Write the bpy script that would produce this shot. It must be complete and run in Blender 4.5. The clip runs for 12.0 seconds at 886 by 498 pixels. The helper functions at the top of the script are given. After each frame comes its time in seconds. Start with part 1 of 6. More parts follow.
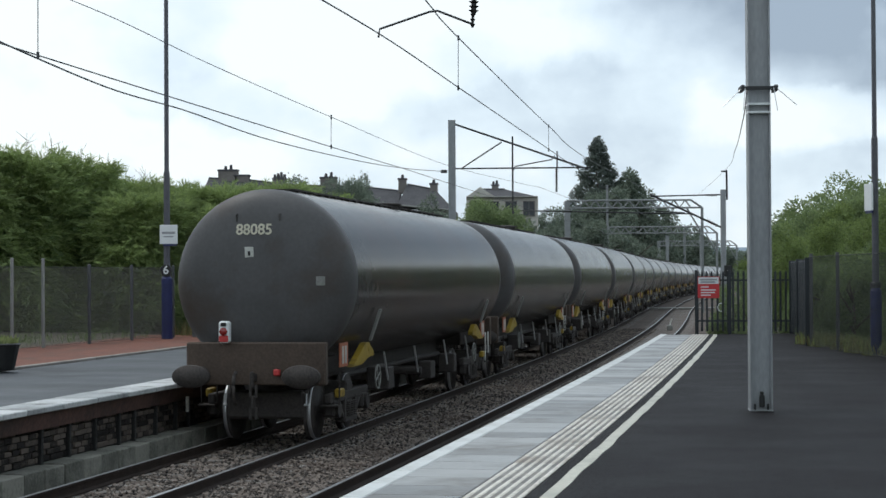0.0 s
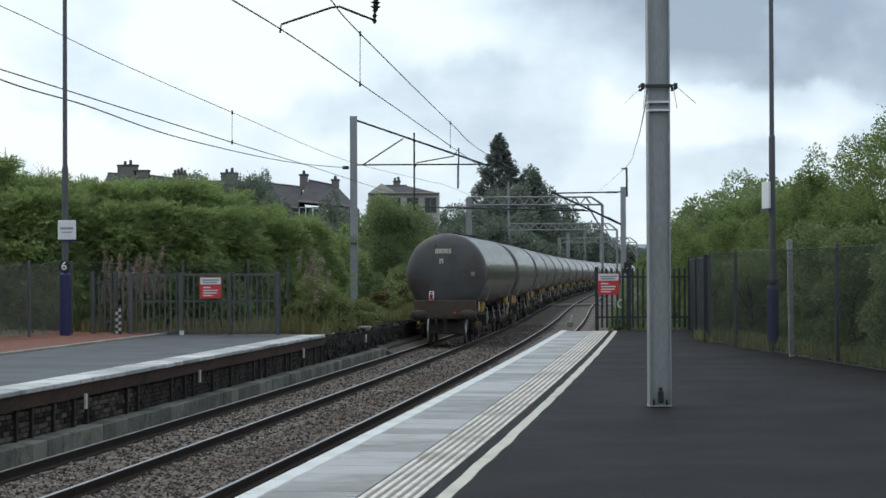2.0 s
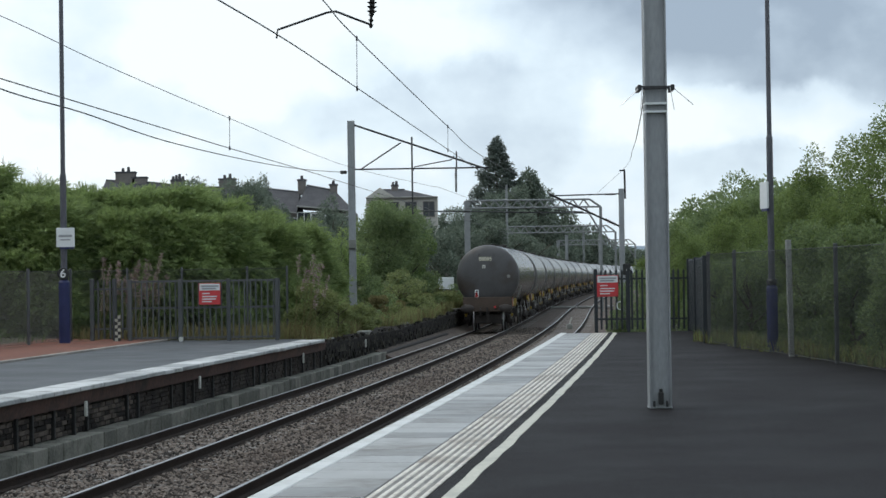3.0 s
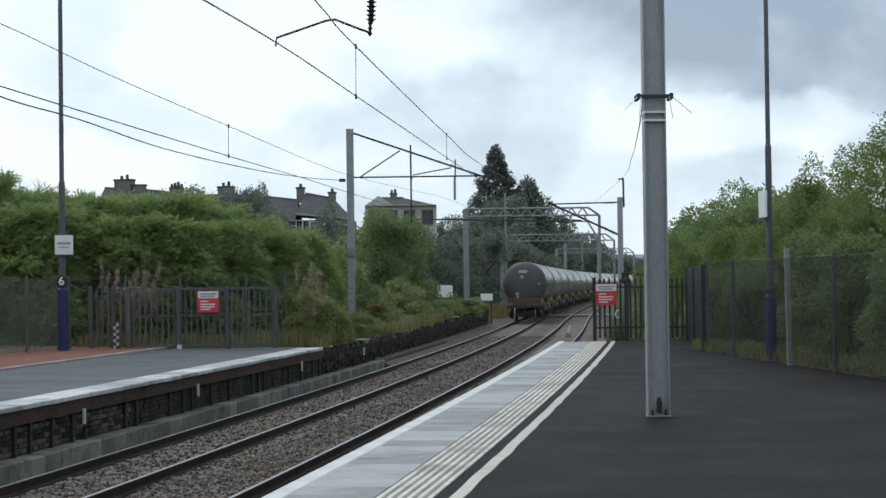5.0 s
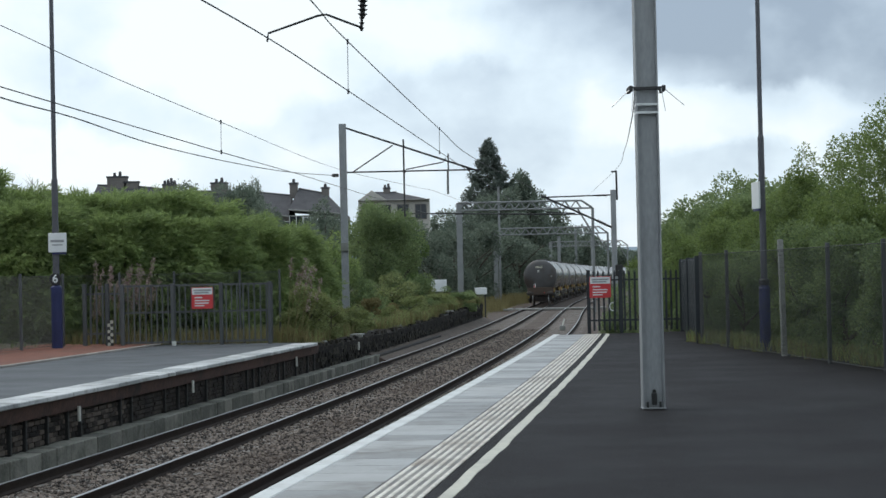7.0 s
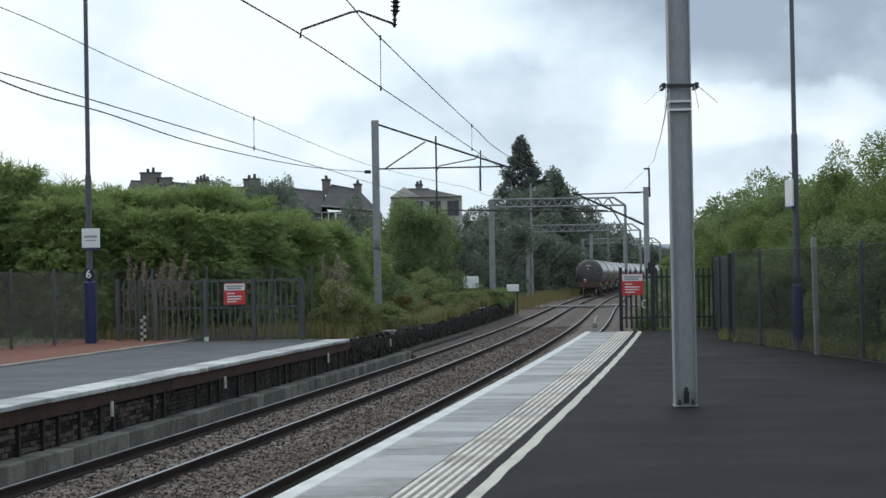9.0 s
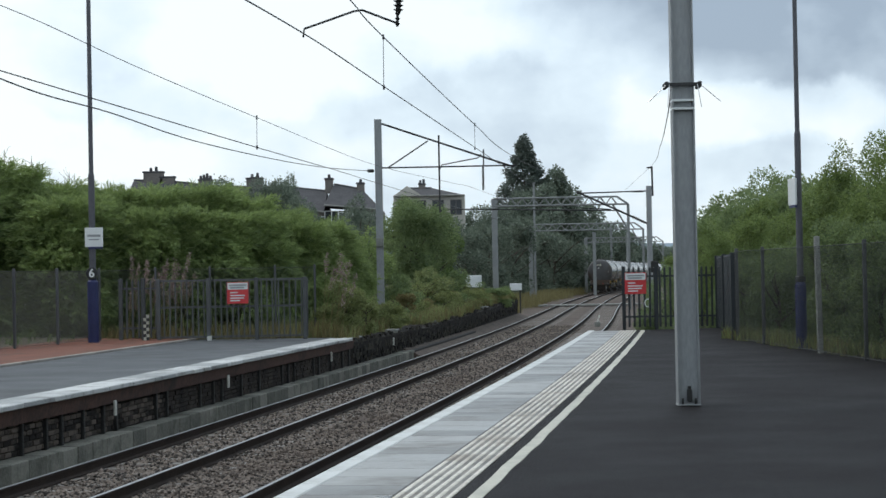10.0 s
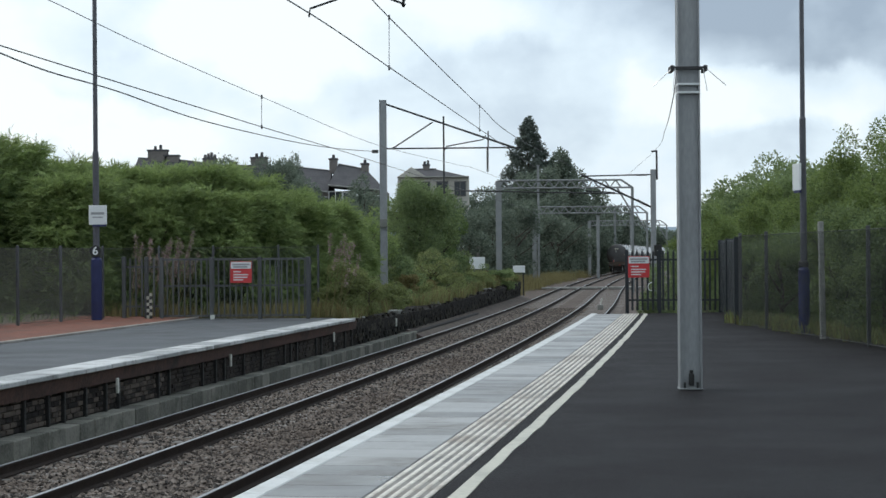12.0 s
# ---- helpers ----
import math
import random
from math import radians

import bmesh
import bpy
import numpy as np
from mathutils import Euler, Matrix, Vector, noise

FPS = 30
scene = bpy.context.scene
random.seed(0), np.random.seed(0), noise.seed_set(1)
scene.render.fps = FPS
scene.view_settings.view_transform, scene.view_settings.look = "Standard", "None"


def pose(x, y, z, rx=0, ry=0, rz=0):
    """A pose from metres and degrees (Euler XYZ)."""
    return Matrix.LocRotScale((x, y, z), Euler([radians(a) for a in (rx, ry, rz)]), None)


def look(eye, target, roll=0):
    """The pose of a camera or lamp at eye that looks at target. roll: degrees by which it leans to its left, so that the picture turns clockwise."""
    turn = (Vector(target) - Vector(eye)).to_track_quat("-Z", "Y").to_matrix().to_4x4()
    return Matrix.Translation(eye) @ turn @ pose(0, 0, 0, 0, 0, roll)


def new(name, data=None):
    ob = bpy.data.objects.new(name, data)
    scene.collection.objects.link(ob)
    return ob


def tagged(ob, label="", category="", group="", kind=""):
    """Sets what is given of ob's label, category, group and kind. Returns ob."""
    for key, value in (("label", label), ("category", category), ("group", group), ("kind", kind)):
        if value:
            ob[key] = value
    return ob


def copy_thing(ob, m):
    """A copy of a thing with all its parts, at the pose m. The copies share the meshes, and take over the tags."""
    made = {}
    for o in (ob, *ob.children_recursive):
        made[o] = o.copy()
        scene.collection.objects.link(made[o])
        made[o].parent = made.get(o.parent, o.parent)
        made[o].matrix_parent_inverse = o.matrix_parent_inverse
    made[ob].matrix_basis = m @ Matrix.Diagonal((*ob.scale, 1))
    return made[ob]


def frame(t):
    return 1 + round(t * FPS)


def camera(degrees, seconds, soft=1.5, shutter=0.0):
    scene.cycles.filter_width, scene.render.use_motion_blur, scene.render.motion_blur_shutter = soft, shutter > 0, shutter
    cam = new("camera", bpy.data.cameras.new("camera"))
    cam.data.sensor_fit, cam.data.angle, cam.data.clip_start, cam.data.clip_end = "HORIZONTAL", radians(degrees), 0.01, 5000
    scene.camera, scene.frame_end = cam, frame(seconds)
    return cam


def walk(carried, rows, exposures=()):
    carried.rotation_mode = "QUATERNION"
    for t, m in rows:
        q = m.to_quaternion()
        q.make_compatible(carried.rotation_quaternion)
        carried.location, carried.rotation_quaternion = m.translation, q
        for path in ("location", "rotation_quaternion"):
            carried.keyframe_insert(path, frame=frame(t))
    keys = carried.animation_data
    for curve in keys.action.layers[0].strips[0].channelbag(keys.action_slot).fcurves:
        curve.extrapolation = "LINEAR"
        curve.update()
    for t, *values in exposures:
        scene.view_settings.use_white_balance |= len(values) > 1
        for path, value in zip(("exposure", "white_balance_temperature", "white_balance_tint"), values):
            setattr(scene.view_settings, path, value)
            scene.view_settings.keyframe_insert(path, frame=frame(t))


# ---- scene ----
EYE = Vector((0, 0, 1.65))
VIEW = [  # seconds, heading, tilt, lean in degrees
    (0, -3.106, 0.859, -0.319), (0.5, -1.676, 0.691, -0.419), (1, -0.767, 0.739, -0.299),
    (1.5, -0.293, 0.798, -0.332), (2, 0.014, 0.729, -0.239), (2.5, 0.000, 0.806, -0.450),
    (3, 0.056, 0.845, -0.832), (5, 0.103, 1.103, -0.732), (5.5, 0.032, 1.072, -0.678),
    (6, 0.322, 0.986, -0.703), (6.5, 0.465, 0.921, -0.956), (7, 0.299, 0.914, -1.257),
    (9, -0.720, 0.831, -1.052), (9.5, -0.830, 0.796, -1.063), (10, -0.814, 0.800, -1.076),
    (10.5, -0.887, 0.767, -1.051), (11, -0.876, 0.682, -0.939), (11.5, -1.000, 1.297, -0.732),
    (12, -0.935, 0.213, -0.464),
]


def aimed(heading, tilt, lean):
    h, p = radians(heading), radians(tilt)
    way = Vector((math.sin(h) * math.cos(p), math.cos(h) * math.cos(p), math.sin(p)))
    return look(EYE, EYE + way * 10, lean)


cam = camera(27.53, 12.0, soft=1.5)
walk(cam, [(t, aimed(a, b, c)) for t, a, b, c in VIEW])

# ---- light: wet overcast afternoon ----
world = bpy.data.worlds.new("overcast")
scene.world = world
world.use_nodes = True


def build_world():
    nt = world.node_tree
    nt.nodes.clear()
    N = nt.nodes.new
    L = nt.links.new
    out, bg = N("ShaderNodeOutputWorld"), N("ShaderNodeBackground")
    sky = N("ShaderNodeTexSky")
    sky.sky_type, sky.sun_disc = "NISHITA", False
    sky.sun_elevation, sky.sun_rotation = radians(42), radians(-35)
    sky.air_density, sky.dust_density = 1.0, 2.0
    dim = N("ShaderNodeMix")
    dim.data_type, dim.blend_type = "RGBA", "MULTIPLY"
    dim.inputs[0].default_value = 1.0
    dim.inputs[7].default_value = (0.1, 0.1, 0.1, 1)
    L(sky.outputs[0], dim.inputs[6])
    co, mp = N("ShaderNodeTexCoord"), N("ShaderNodeMapping")
    mp.inputs["Scale"].default_value = (1.0, 1.0, 1.7)
    mp.inputs["Location"].default_value = CLOUD_SHIFT
    L(co.outputs["Generated"], mp.inputs[0])
    big, small = N("ShaderNodeTexNoise"), N("ShaderNodeTexNoise")
    big.inputs["Scale"].default_value, big.inputs["Detail"].default_value = 5.0, 7.0
    big.inputs["Roughness"].default_value, big.inputs["Distortion"].default_value = 0.5, 0.0
    small.inputs["Scale"].default_value, small.inputs["Detail"].default_value = 15.0, 6.0
    L(mp.outputs[0], big.inputs[0])
    L(co.outputs["Generated"], small.inputs[0])
    mixn = N("ShaderNodeMath")
    mixn.operation = "MULTIPLY_ADD"
    mixn.inputs[1].default_value = 0.34
    L(small.outputs[0], mixn.inputs[0])
    L(big.outputs[0], mixn.inputs[2])
    # broad cloud masses (heading, height, half-widths in radians, weight), ragged by noise
    xyz, az, el = N("ShaderNodeSeparateXYZ"), N("ShaderNodeMath"), N("ShaderNodeMath")
    az.operation, el.operation = "ARCTAN2", "ARCSINE"
    L(co.outputs["Generated"], xyz.inputs[0])
    L(xyz.outputs[0], az.inputs[0])
    L(xyz.outputs[1], az.inputs[1])
    L(xyz.outputs[2], el.inputs[0])
    ang, rag, off, bent = N("ShaderNodeCombineXYZ"), N("ShaderNodeTexNoise"), N("ShaderNodeVectorMath"), N("ShaderNodeVectorMath")
    L(az.outputs[0], ang.inputs[0])
    L(el.outputs[0], ang.inputs[1])
    rag.inputs["Scale"].default_value, rag.inputs["Detail"].default_value = 16.0, 6.0
    L(co.outputs["Generated"], rag.inputs[0])
    off.operation = "MULTIPLY_ADD"
    off.inputs[1].default_value, off.inputs[2].default_value = (0.13, 0.07, 0), (-0.065, -0.035, 0)
    L(rag.outputs[1], off.inputs[0])
    L(ang.outputs[0], bent.inputs[0])
    L(off.outputs[0], bent.inputs[1])
    total = mixn.outputs[0]
    for a0, e0, wa, we, weight in CLOUDS:
        put, ball, edge, add = N("ShaderNodeMapping"), N("ShaderNodeTexGradient"), N("ShaderNodeMapRange"), N("ShaderNodeMath")
        put.vector_type = "TEXTURE"
        put.inputs["Location"].default_value, put.inputs["Scale"].default_value = (a0, e0, 0), (wa, we, 1)
        ball.gradient_type = "SPHERICAL"
        edge.interpolation_type = "SMOOTHSTEP"
        edge.inputs["From Max"].default_value = 0.45
        add.operation = "MULTIPLY_ADD"
        add.inputs[1].default_value = weight
        L(bent.outputs[0], put.inputs[0])
        L(put.outputs[0], ball.inputs[0])
        L(ball.outputs[1], edge.inputs[0])
        L(edge.outputs[0], add.inputs[0])
        L(total, add.inputs[2])
        total = add.outputs[0]
    ramp = N("ShaderNodeValToRGB")
    e = ramp.color_ramp.elements
    e[0].position, e[0].color = 0.40, (0.33, 0.42, 0.53, 1)
    e[1].position, e[1].color = 0.79, (0.9, 0.985, 1.02, 1)
    m = ramp.color_ramp.elements.new(0.56)
    m.color = (0.56, 0.68, 0.80, 1)
    m = ramp.color_ramp.elements.new(0.665)
    m.color = (0.73, 0.865, 0.97, 1)
    L(total, ramp.inputs[0])
    mix = N("ShaderNodeMix")
    mix.data_type = "RGBA"
    mix.inputs[0].default_value = 0.9
    L(dim.outputs[2], mix.inputs[6])
    L(ramp.outputs[0], mix.inputs[7])
    L(mix.outputs[2], bg.inputs[0])
    bg.inputs[1].default_value = SKY_STRENGTH
    L(bg.outputs[0], out.inputs[0])


CLOUD_SHIFT = (-7.74, 16.14, -16.02)
SKY_STRENGTH = 1.08
# third mass: unseen cloud added high right to dim the tanks' reflected sky
CLOUDS = [(0.195, 0.182, 0.22, 0.11, -0.13), (0.62, 0.2, 0.25, 0.1, -0.2), (1.15, 0.62, 1.0, 0.42, -0.12), (-0.6, 0.25, 0.3, 0.1, -0.2), (0.01, 0.085, 0.12, 0.035, -0.08), (-0.15, 0.1, 0.08, 0.02, -0.06), (-0.07, 0.126, 0.14, 0.035, 0.1), (0.17, 0.08, 0.1, 0.024, 0.14), (-0.22, 0.066, 0.09, 0.025, 0.1)]
build_world()
sun = new("sun", bpy.data.lights.new("sun", "SUN"))
sun.data.energy, sun.data.angle, sun.data.color = 1.15, radians(25), (1.0, 0.97, 0.92)
sun.matrix_world = look((-30, 40, 60), (0, 20, 0))
scene.view_settings.exposure = 0.0

# ---- materials ----


def mat(name, a, b, rough=0.7, metal=0.0, scale=3.0, fine=40.0, bump=0.2, stain=None, stain_amount=0.5, spec=0.5, mix=0.5, island=0.0, obrand=0.0, stretch=(1, 1, 1), rough_var=0.15, coat=0.0):
    """Two tones mixed by coarse and fine noise, an optional stain, fine relief."""
    m = bpy.data.materials.new(name)
    m.use_nodes = True
    nt = m.node_tree
    N, L = nt.nodes.new, nt.links.new
    bs = nt.nodes["Principled BSDF"]
    co, mp = N("ShaderNodeTexCoord"), N("ShaderNodeMapping")
    mp.inputs["Scale"].default_value = stretch
    if obrand:
        # alike pieces share a mesh: shift the grain from piece to piece
        who, far, put = N("ShaderNodeObjectInfo"), N("ShaderNodeMath"), N("ShaderNodeVectorMath")
        far.operation, far.inputs[1].default_value = "MULTIPLY", 60.0
        L(who.outputs["Random"], far.inputs[0])
        L(co.outputs["Object"], put.inputs[0])
        L(far.outputs[0], put.inputs[1])
        L(put.outputs[0], mp.inputs[0])
    else:
        L(co.outputs["Object"], mp.inputs[0])
    n1, n2 = N("ShaderNodeTexNoise"), N("ShaderNodeTexNoise")
    n1.inputs["Scale"].default_value, n1.inputs["Detail"].default_value = scale, 5
    n2.inputs["Scale"].default_value, n2.inputs["Detail"].default_value = fine, 3
    L(mp.outputs[0], n1.inputs[0])
    L(mp.outputs[0], n2.inputs[0])
    ad = N("ShaderNodeMath")
    ad.operation = "MULTIPLY_ADD"
    ad.inputs[1].default_value = mix
    L(n2.outputs[0], ad.inputs[0])
    sc = N("ShaderNodeMath")
    sc.operation = "MULTIPLY"
    sc.inputs[1].default_value = 1 - mix
    L(n1.outputs[0], sc.inputs[0])
    L(sc.outputs[0], ad.inputs[2])
    last = ad.outputs[0]
    for amount, kind, sock in ((island, "ShaderNodeNewGeometry", "Random Per Island"), (obrand, "ShaderNodeObjectInfo", "Random")):
        if amount:
            src, q = N(kind), N("ShaderNodeMath")
            q.operation = "MULTIPLY_ADD"
            q.inputs[1].default_value = amount
            L(src.outputs[sock], q.inputs[0])
            r = N("ShaderNodeMath")
            r.operation = "SUBTRACT"
            r.inputs[1].default_value = amount / 2
            L(last, r.inputs[0])
            L(r.outputs[0], q.inputs[2])
            last = q.outputs[0]
    ramp = N("ShaderNodeValToRGB")
    ramp.color_ramp.elements[0].position, ramp.color_ramp.elements[0].color = 0.32, (*a, 1)
    ramp.color_ramp.elements[1].position, ramp.color_ramp.elements[1].color = 0.68, (*b, 1)
    L(last, ramp.inputs[0])
    col = ramp.outputs[0]
    if stain:
        n3, r3 = N("ShaderNodeTexNoise"), N("ShaderNodeValToRGB")
        n3.inputs["Scale"].default_value, n3.inputs["Detail"].default_value = scale * 0.6, 7
        n3.inputs["Roughness"].default_value = 0.65
        L(mp.outputs[0], n3.inputs[0])
        r3.color_ramp.elements[0].position, r3.color_ramp.elements[1].position = 0.5, 0.68
        r3.color_ramp.elements[1].color = (stain_amount, stain_amount, stain_amount, 1)
        L(n3.outputs[0], r3.inputs[0])
        mx = N("ShaderNodeMix")
        mx.data_type = "RGBA"
        mx.inputs[7].default_value = (*stain, 1)
        L(r3.outputs[0], mx.inputs[0])
        L(col, mx.inputs[6])
        col = mx.outputs[2]
    L(col, bs.inputs["Base Color"])
    rr = N("ShaderNodeMath")
    rr.operation = "MULTIPLY_ADD"
    rr.inputs[1].default_value, rr.inputs[2].default_value = rough_var, rough - rough_var / 2
    L(n1.outputs[0], rr.inputs[0])
    L(rr.outputs[0], bs.inputs["Roughness"])
    bs.inputs["Metallic"].default_value = metal
    bs.inputs["Specular IOR Level"].default_value = spec
    bs.inputs["Coat Weight"].default_value = coat
    if bump:
        bp = N("ShaderNodeBump")
        bp.inputs["Strength"].default_value, bp.inputs["Distance"].default_value = bump, 0.02
        L(n2.outputs[0], bp.inputs["Height"])
        L(bp.outputs[0], bs.inputs["Normal"])
    return m


def leaf_mat(name, a, b, c, patch=0.9, leaf=0.55):
    """Foliage: the tone varies from leaf to leaf and from clump to clump; some light passes through."""
    m = mat(name, a, b, rough=0.6, scale=patch, fine=4.0, bump=0, island=leaf, mix=0.35, spec=0.25)
    nt = m.node_tree
    bs, out = nt.nodes["Principled BSDF"], nt.nodes["Material Output"]
    tr, mx = nt.nodes.new("ShaderNodeBsdfTranslucent"), nt.nodes.new("ShaderNodeMixShader")
    tr.inputs[0].default_value = (*c, 1)
    mx.inputs[0].default_value = 0.4
    nt.links.new(bs.outputs[0], mx.inputs[1])
    nt.links.new(tr.outputs[0], mx.inputs[2])
    nt.links.new(mx.outputs[0], out.inputs[0])
    return m


M_BALLAST = mat("ballast", (0.043, 0.033, 0.028), (0.15, 0.118, 0.1), 0.85, spec=0.25, scale=1.2, fine=9, bump=0.6, mix=0.6, stain=(0.055, 0.038, 0.03), stain_amount=0.7)
M_STONE_BALLAST = mat("ballast stone", (0.03, 0.0245, 0.021), (0.225, 0.186, 0.158), 0.7, spec=0.3, scale=0.8, fine=30, bump=0.3, island=1.0, stain=(0.08, 0.056, 0.042), stain_amount=0.6)
M_RAIL = mat("rusty rail", (0.02, 0.014, 0.012), (0.048, 0.034, 0.028), 0.85, spec=0.2, scale=4, fine=60)
M_RAILTOP = mat("polished rail head", (0.3, 0.3, 0.31), (0.46, 0.46, 0.47), 0.4, metal=1.0, scale=5, fine=80, bump=0.05)
M_SLEEPER = mat("concrete sleeper", (0.12, 0.11, 0.1), (0.24, 0.22, 0.2), 0.8, scale=5, fine=50, obrand=0.3)
M_TARMAC = mat("wet asphalt", (0.004, 0.0035, 0.004), (0.019, 0.0172, 0.0192), 0.66, spec=0.1, scale=0.6, fine=30, bump=0.9, mix=0.7, stain=(0.018, 0.0163, 0.018), stain_amount=0.6, rough_var=0.35)
M_TARMAC2 = mat("wet grey asphalt", (0.05, 0.056, 0.063), (0.092, 0.1, 0.11), 0.55, spec=0.25, scale=0.7, fine=22, bump=0.35, rough_var=0.6, stain=(0.03, 0.032, 0.036), stain_amount=0.8)
M_COPING = mat("coping concrete", (0.168, 0.168, 0.166), (0.325, 0.325, 0.32), 0.4, scale=1.4, fine=20, bump=0.12, obrand=1.1, rough_var=0.5, stain=(0.1, 0.086, 0.07), stain_amount=0.9)
M_LIP = mat("weathered pale edge slab", (0.3, 0.315, 0.32), (0.56, 0.57, 0.57), 0.6, scale=3, fine=30, bump=0.2, obrand=0.55, stain=(0.12, 0.115, 0.105), stain_amount=0.9)
M_WHITE = mat("white edge paint", (0.5, 0.52, 0.52), (0.68, 0.69, 0.68), 0.55, scale=3, fine=30, bump=0.1, stain=(0.35, 0.35, 0.34), stain_amount=0.6)
M_BLISTER = mat("pale worn blisters", (0.5, 0.465, 0.41), (0.74, 0.7, 0.63), 0.5, scale=1.6, fine=12, bump=0.05, island=0.25, stain=(0.22, 0.16, 0.115), stain_amount=0.85)
M_TACTILE = mat("buff tactile paving", (0.1, 0.092, 0.08), (0.21, 0.195, 0.17), 0.5, scale=1.2, fine=30, bump=0.1, obrand=0.5, stain=(0.12, 0.08, 0.05), stain_amount=0.9)
M_CREAM = mat("cream line paint", (0.4, 0.385, 0.32), (0.57, 0.55, 0.465), 0.5, scale=3, fine=20, bump=0.1, stain=(0.2, 0.2, 0.17), stain_amount=0.5)
M_SOOT = mat("soot-black old masonry", (0.012, 0.011, 0.011), (0.04, 0.036, 0.033), 0.95, spec=0.15, scale=1.5, fine=18, bump=0.6)
M_FOOT = mat("mossy concrete footing", (0.1, 0.098, 0.082), (0.25, 0.24, 0.205), 0.85, scale=2.5, fine=22, bump=0.5, obrand=0.35, stain=(0.05, 0.053, 0.038), stain_amount=0.9)
M_RUBBLE = mat("mossy sooty rubble", (0.016, 0.015, 0.014), (0.06, 0.054, 0.046), 0.95, spec=0.15, scale=2, fine=20, island=0.6, bump=0.5)
M_BRICKD = mat("soot-dark platform brick", (0.02, 0.017, 0.016), (0.12, 0.098, 0.084), 0.9, spec=0.2, scale=2, fine=30, obrand=0.7, bump=0.4)
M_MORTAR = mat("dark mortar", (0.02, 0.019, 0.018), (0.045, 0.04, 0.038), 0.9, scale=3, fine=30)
M_RUSTSLAB = mat("rusty brown underside slab", (0.045, 0.025, 0.021), (0.12, 0.062, 0.048), 0.8, scale=1.5, fine=14, bump=0.4, stain=(0.02, 0.016, 0.015), stain_amount=0.85)
M_CONC = mat("weathered concrete", (0.17, 0.17, 0.16), (0.3, 0.3, 0.28), 0.8, scale=1.5, fine=25, bump=0.3, stain=(0.09, 0.1, 0.075), stain_amount=0.7)
M_MAST = mat("galvanised steel mast", (0.25, 0.26, 0.27), (0.36, 0.37, 0.38), 0.55, metal=0.25, scale=2.5, fine=30, bump=0.08, stretch=(1, 1, 0.3), stain=(0.19, 0.19, 0.19), stain_amount=0.5)
M_STEELD = mat("dark weathered steel", (0.02, 0.02, 0.022), (0.05, 0.05, 0.052), 0.6, metal=0.2, scale=4, fine=40)
M_GANTRY = mat("grey gantry steel", (0.2, 0.21, 0.215), (0.3, 0.31, 0.31), 0.6, metal=0.2, scale=2, fine=20)
M_WIRE = mat("copper wire, dulled", (0.045, 0.045, 0.05), (0.09, 0.09, 0.095), 0.6, metal=0.3, bump=0)
M_LAMP = mat("grey lamp post paint", (0.06, 0.06, 0.072), (0.1, 0.1, 0.115), 0.45, scale=3, fine=30)
M_NAVY = mat("navy paint", (0.008, 0.012, 0.06), (0.02, 0.026, 0.11), 0.45, scale=3, fine=30, bump=0.05)
M_SIGNW = mat("white sign plate", (0.66, 0.68, 0.68), (0.76, 0.78, 0.78), 0.45, scale=2, fine=20, bump=0)
M_SIGNR = mat("red sign plate", (0.52, 0.03, 0.035), (0.62, 0.05, 0.055), 0.45, scale=2, fine=20, bump=0)
M_BLACK = mat("black paint", (0.01, 0.01, 0.01), (0.022, 0.022, 0.022), 0.5, scale=3, fine=30)
M_TEXT = mat("grey lettering", (0.28, 0.29, 0.3), (0.34, 0.35, 0.36), 0.6, bump=0)
M_FENCE = mat("galvanised palisade, dull", (0.062, 0.065, 0.068), (0.112, 0.115, 0.118), 0.6, metal=0.2, scale=3, fine=25, obrand=0.3)
M_FENCEG = mat("black-blue palisade", (0.012, 0.016, 0.02), (0.028, 0.034, 0.04), 0.5, scale=3, fine=25, obrand=0.3)
M_FENCEPOST = mat("concrete fence post", (0.2, 0.2, 0.19), (0.32, 0.32, 0.3), 0.8, scale=3, fine=30)
M_MESH = mat("black mesh wire", (0.03, 0.032, 0.033), (0.06, 0.062, 0.062), 0.6, bump=0)
M_GRAVELRED = mat("red gravel", (0.09, 0.028, 0.017), (0.235, 0.085, 0.052), 0.85, scale=2, fine=18, bump=0.8, stain=(0.06, 0.045, 0.03), stain_amount=0.7)
M_KERB = mat("kerb concrete", (0.22, 0.2, 0.18), (0.34, 0.31, 0.28), 0.8, scale=3, fine=25, obrand=0.3)
M_TANK = mat("grimy grey tank paint", (0.06, 0.056, 0.055), (0.105, 0.099, 0.095), 0.2, spec=0.06, scale=0.6, fine=9, bump=0, mix=0.2, stain=(0.098, 0.068, 0.055), stain_amount=0.7, rough_var=0.1, obrand=0.4)
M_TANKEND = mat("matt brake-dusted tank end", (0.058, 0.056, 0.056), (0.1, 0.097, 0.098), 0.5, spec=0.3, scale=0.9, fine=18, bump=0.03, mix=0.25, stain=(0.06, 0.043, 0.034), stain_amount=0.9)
M_GRIME = mat("brown brake-dust grime", (0.05, 0.034, 0.025), (0.1, 0.07, 0.052), 0.8, scale=2.5, fine=25, bump=0.25)
M_UNDER = mat("oily black underframe", (0.028, 0.024, 0.023), (0.075, 0.064, 0.058), 0.75, spec=0.35, scale=3, fine=30, bump=0.2)
M_YELLOW = mat("yellow bracket paint", (0.24, 0.155, 0.012), (0.42, 0.28, 0.025), 0.6, scale=4, fine=30, stain=(0.06, 0.04, 0.022), stain_amount=0.9)
M_ORANGE = mat("orange label plate", (0.35, 0.1, 0.05), (0.5, 0.17, 0.09), 0.6, scale=4, fine=30)
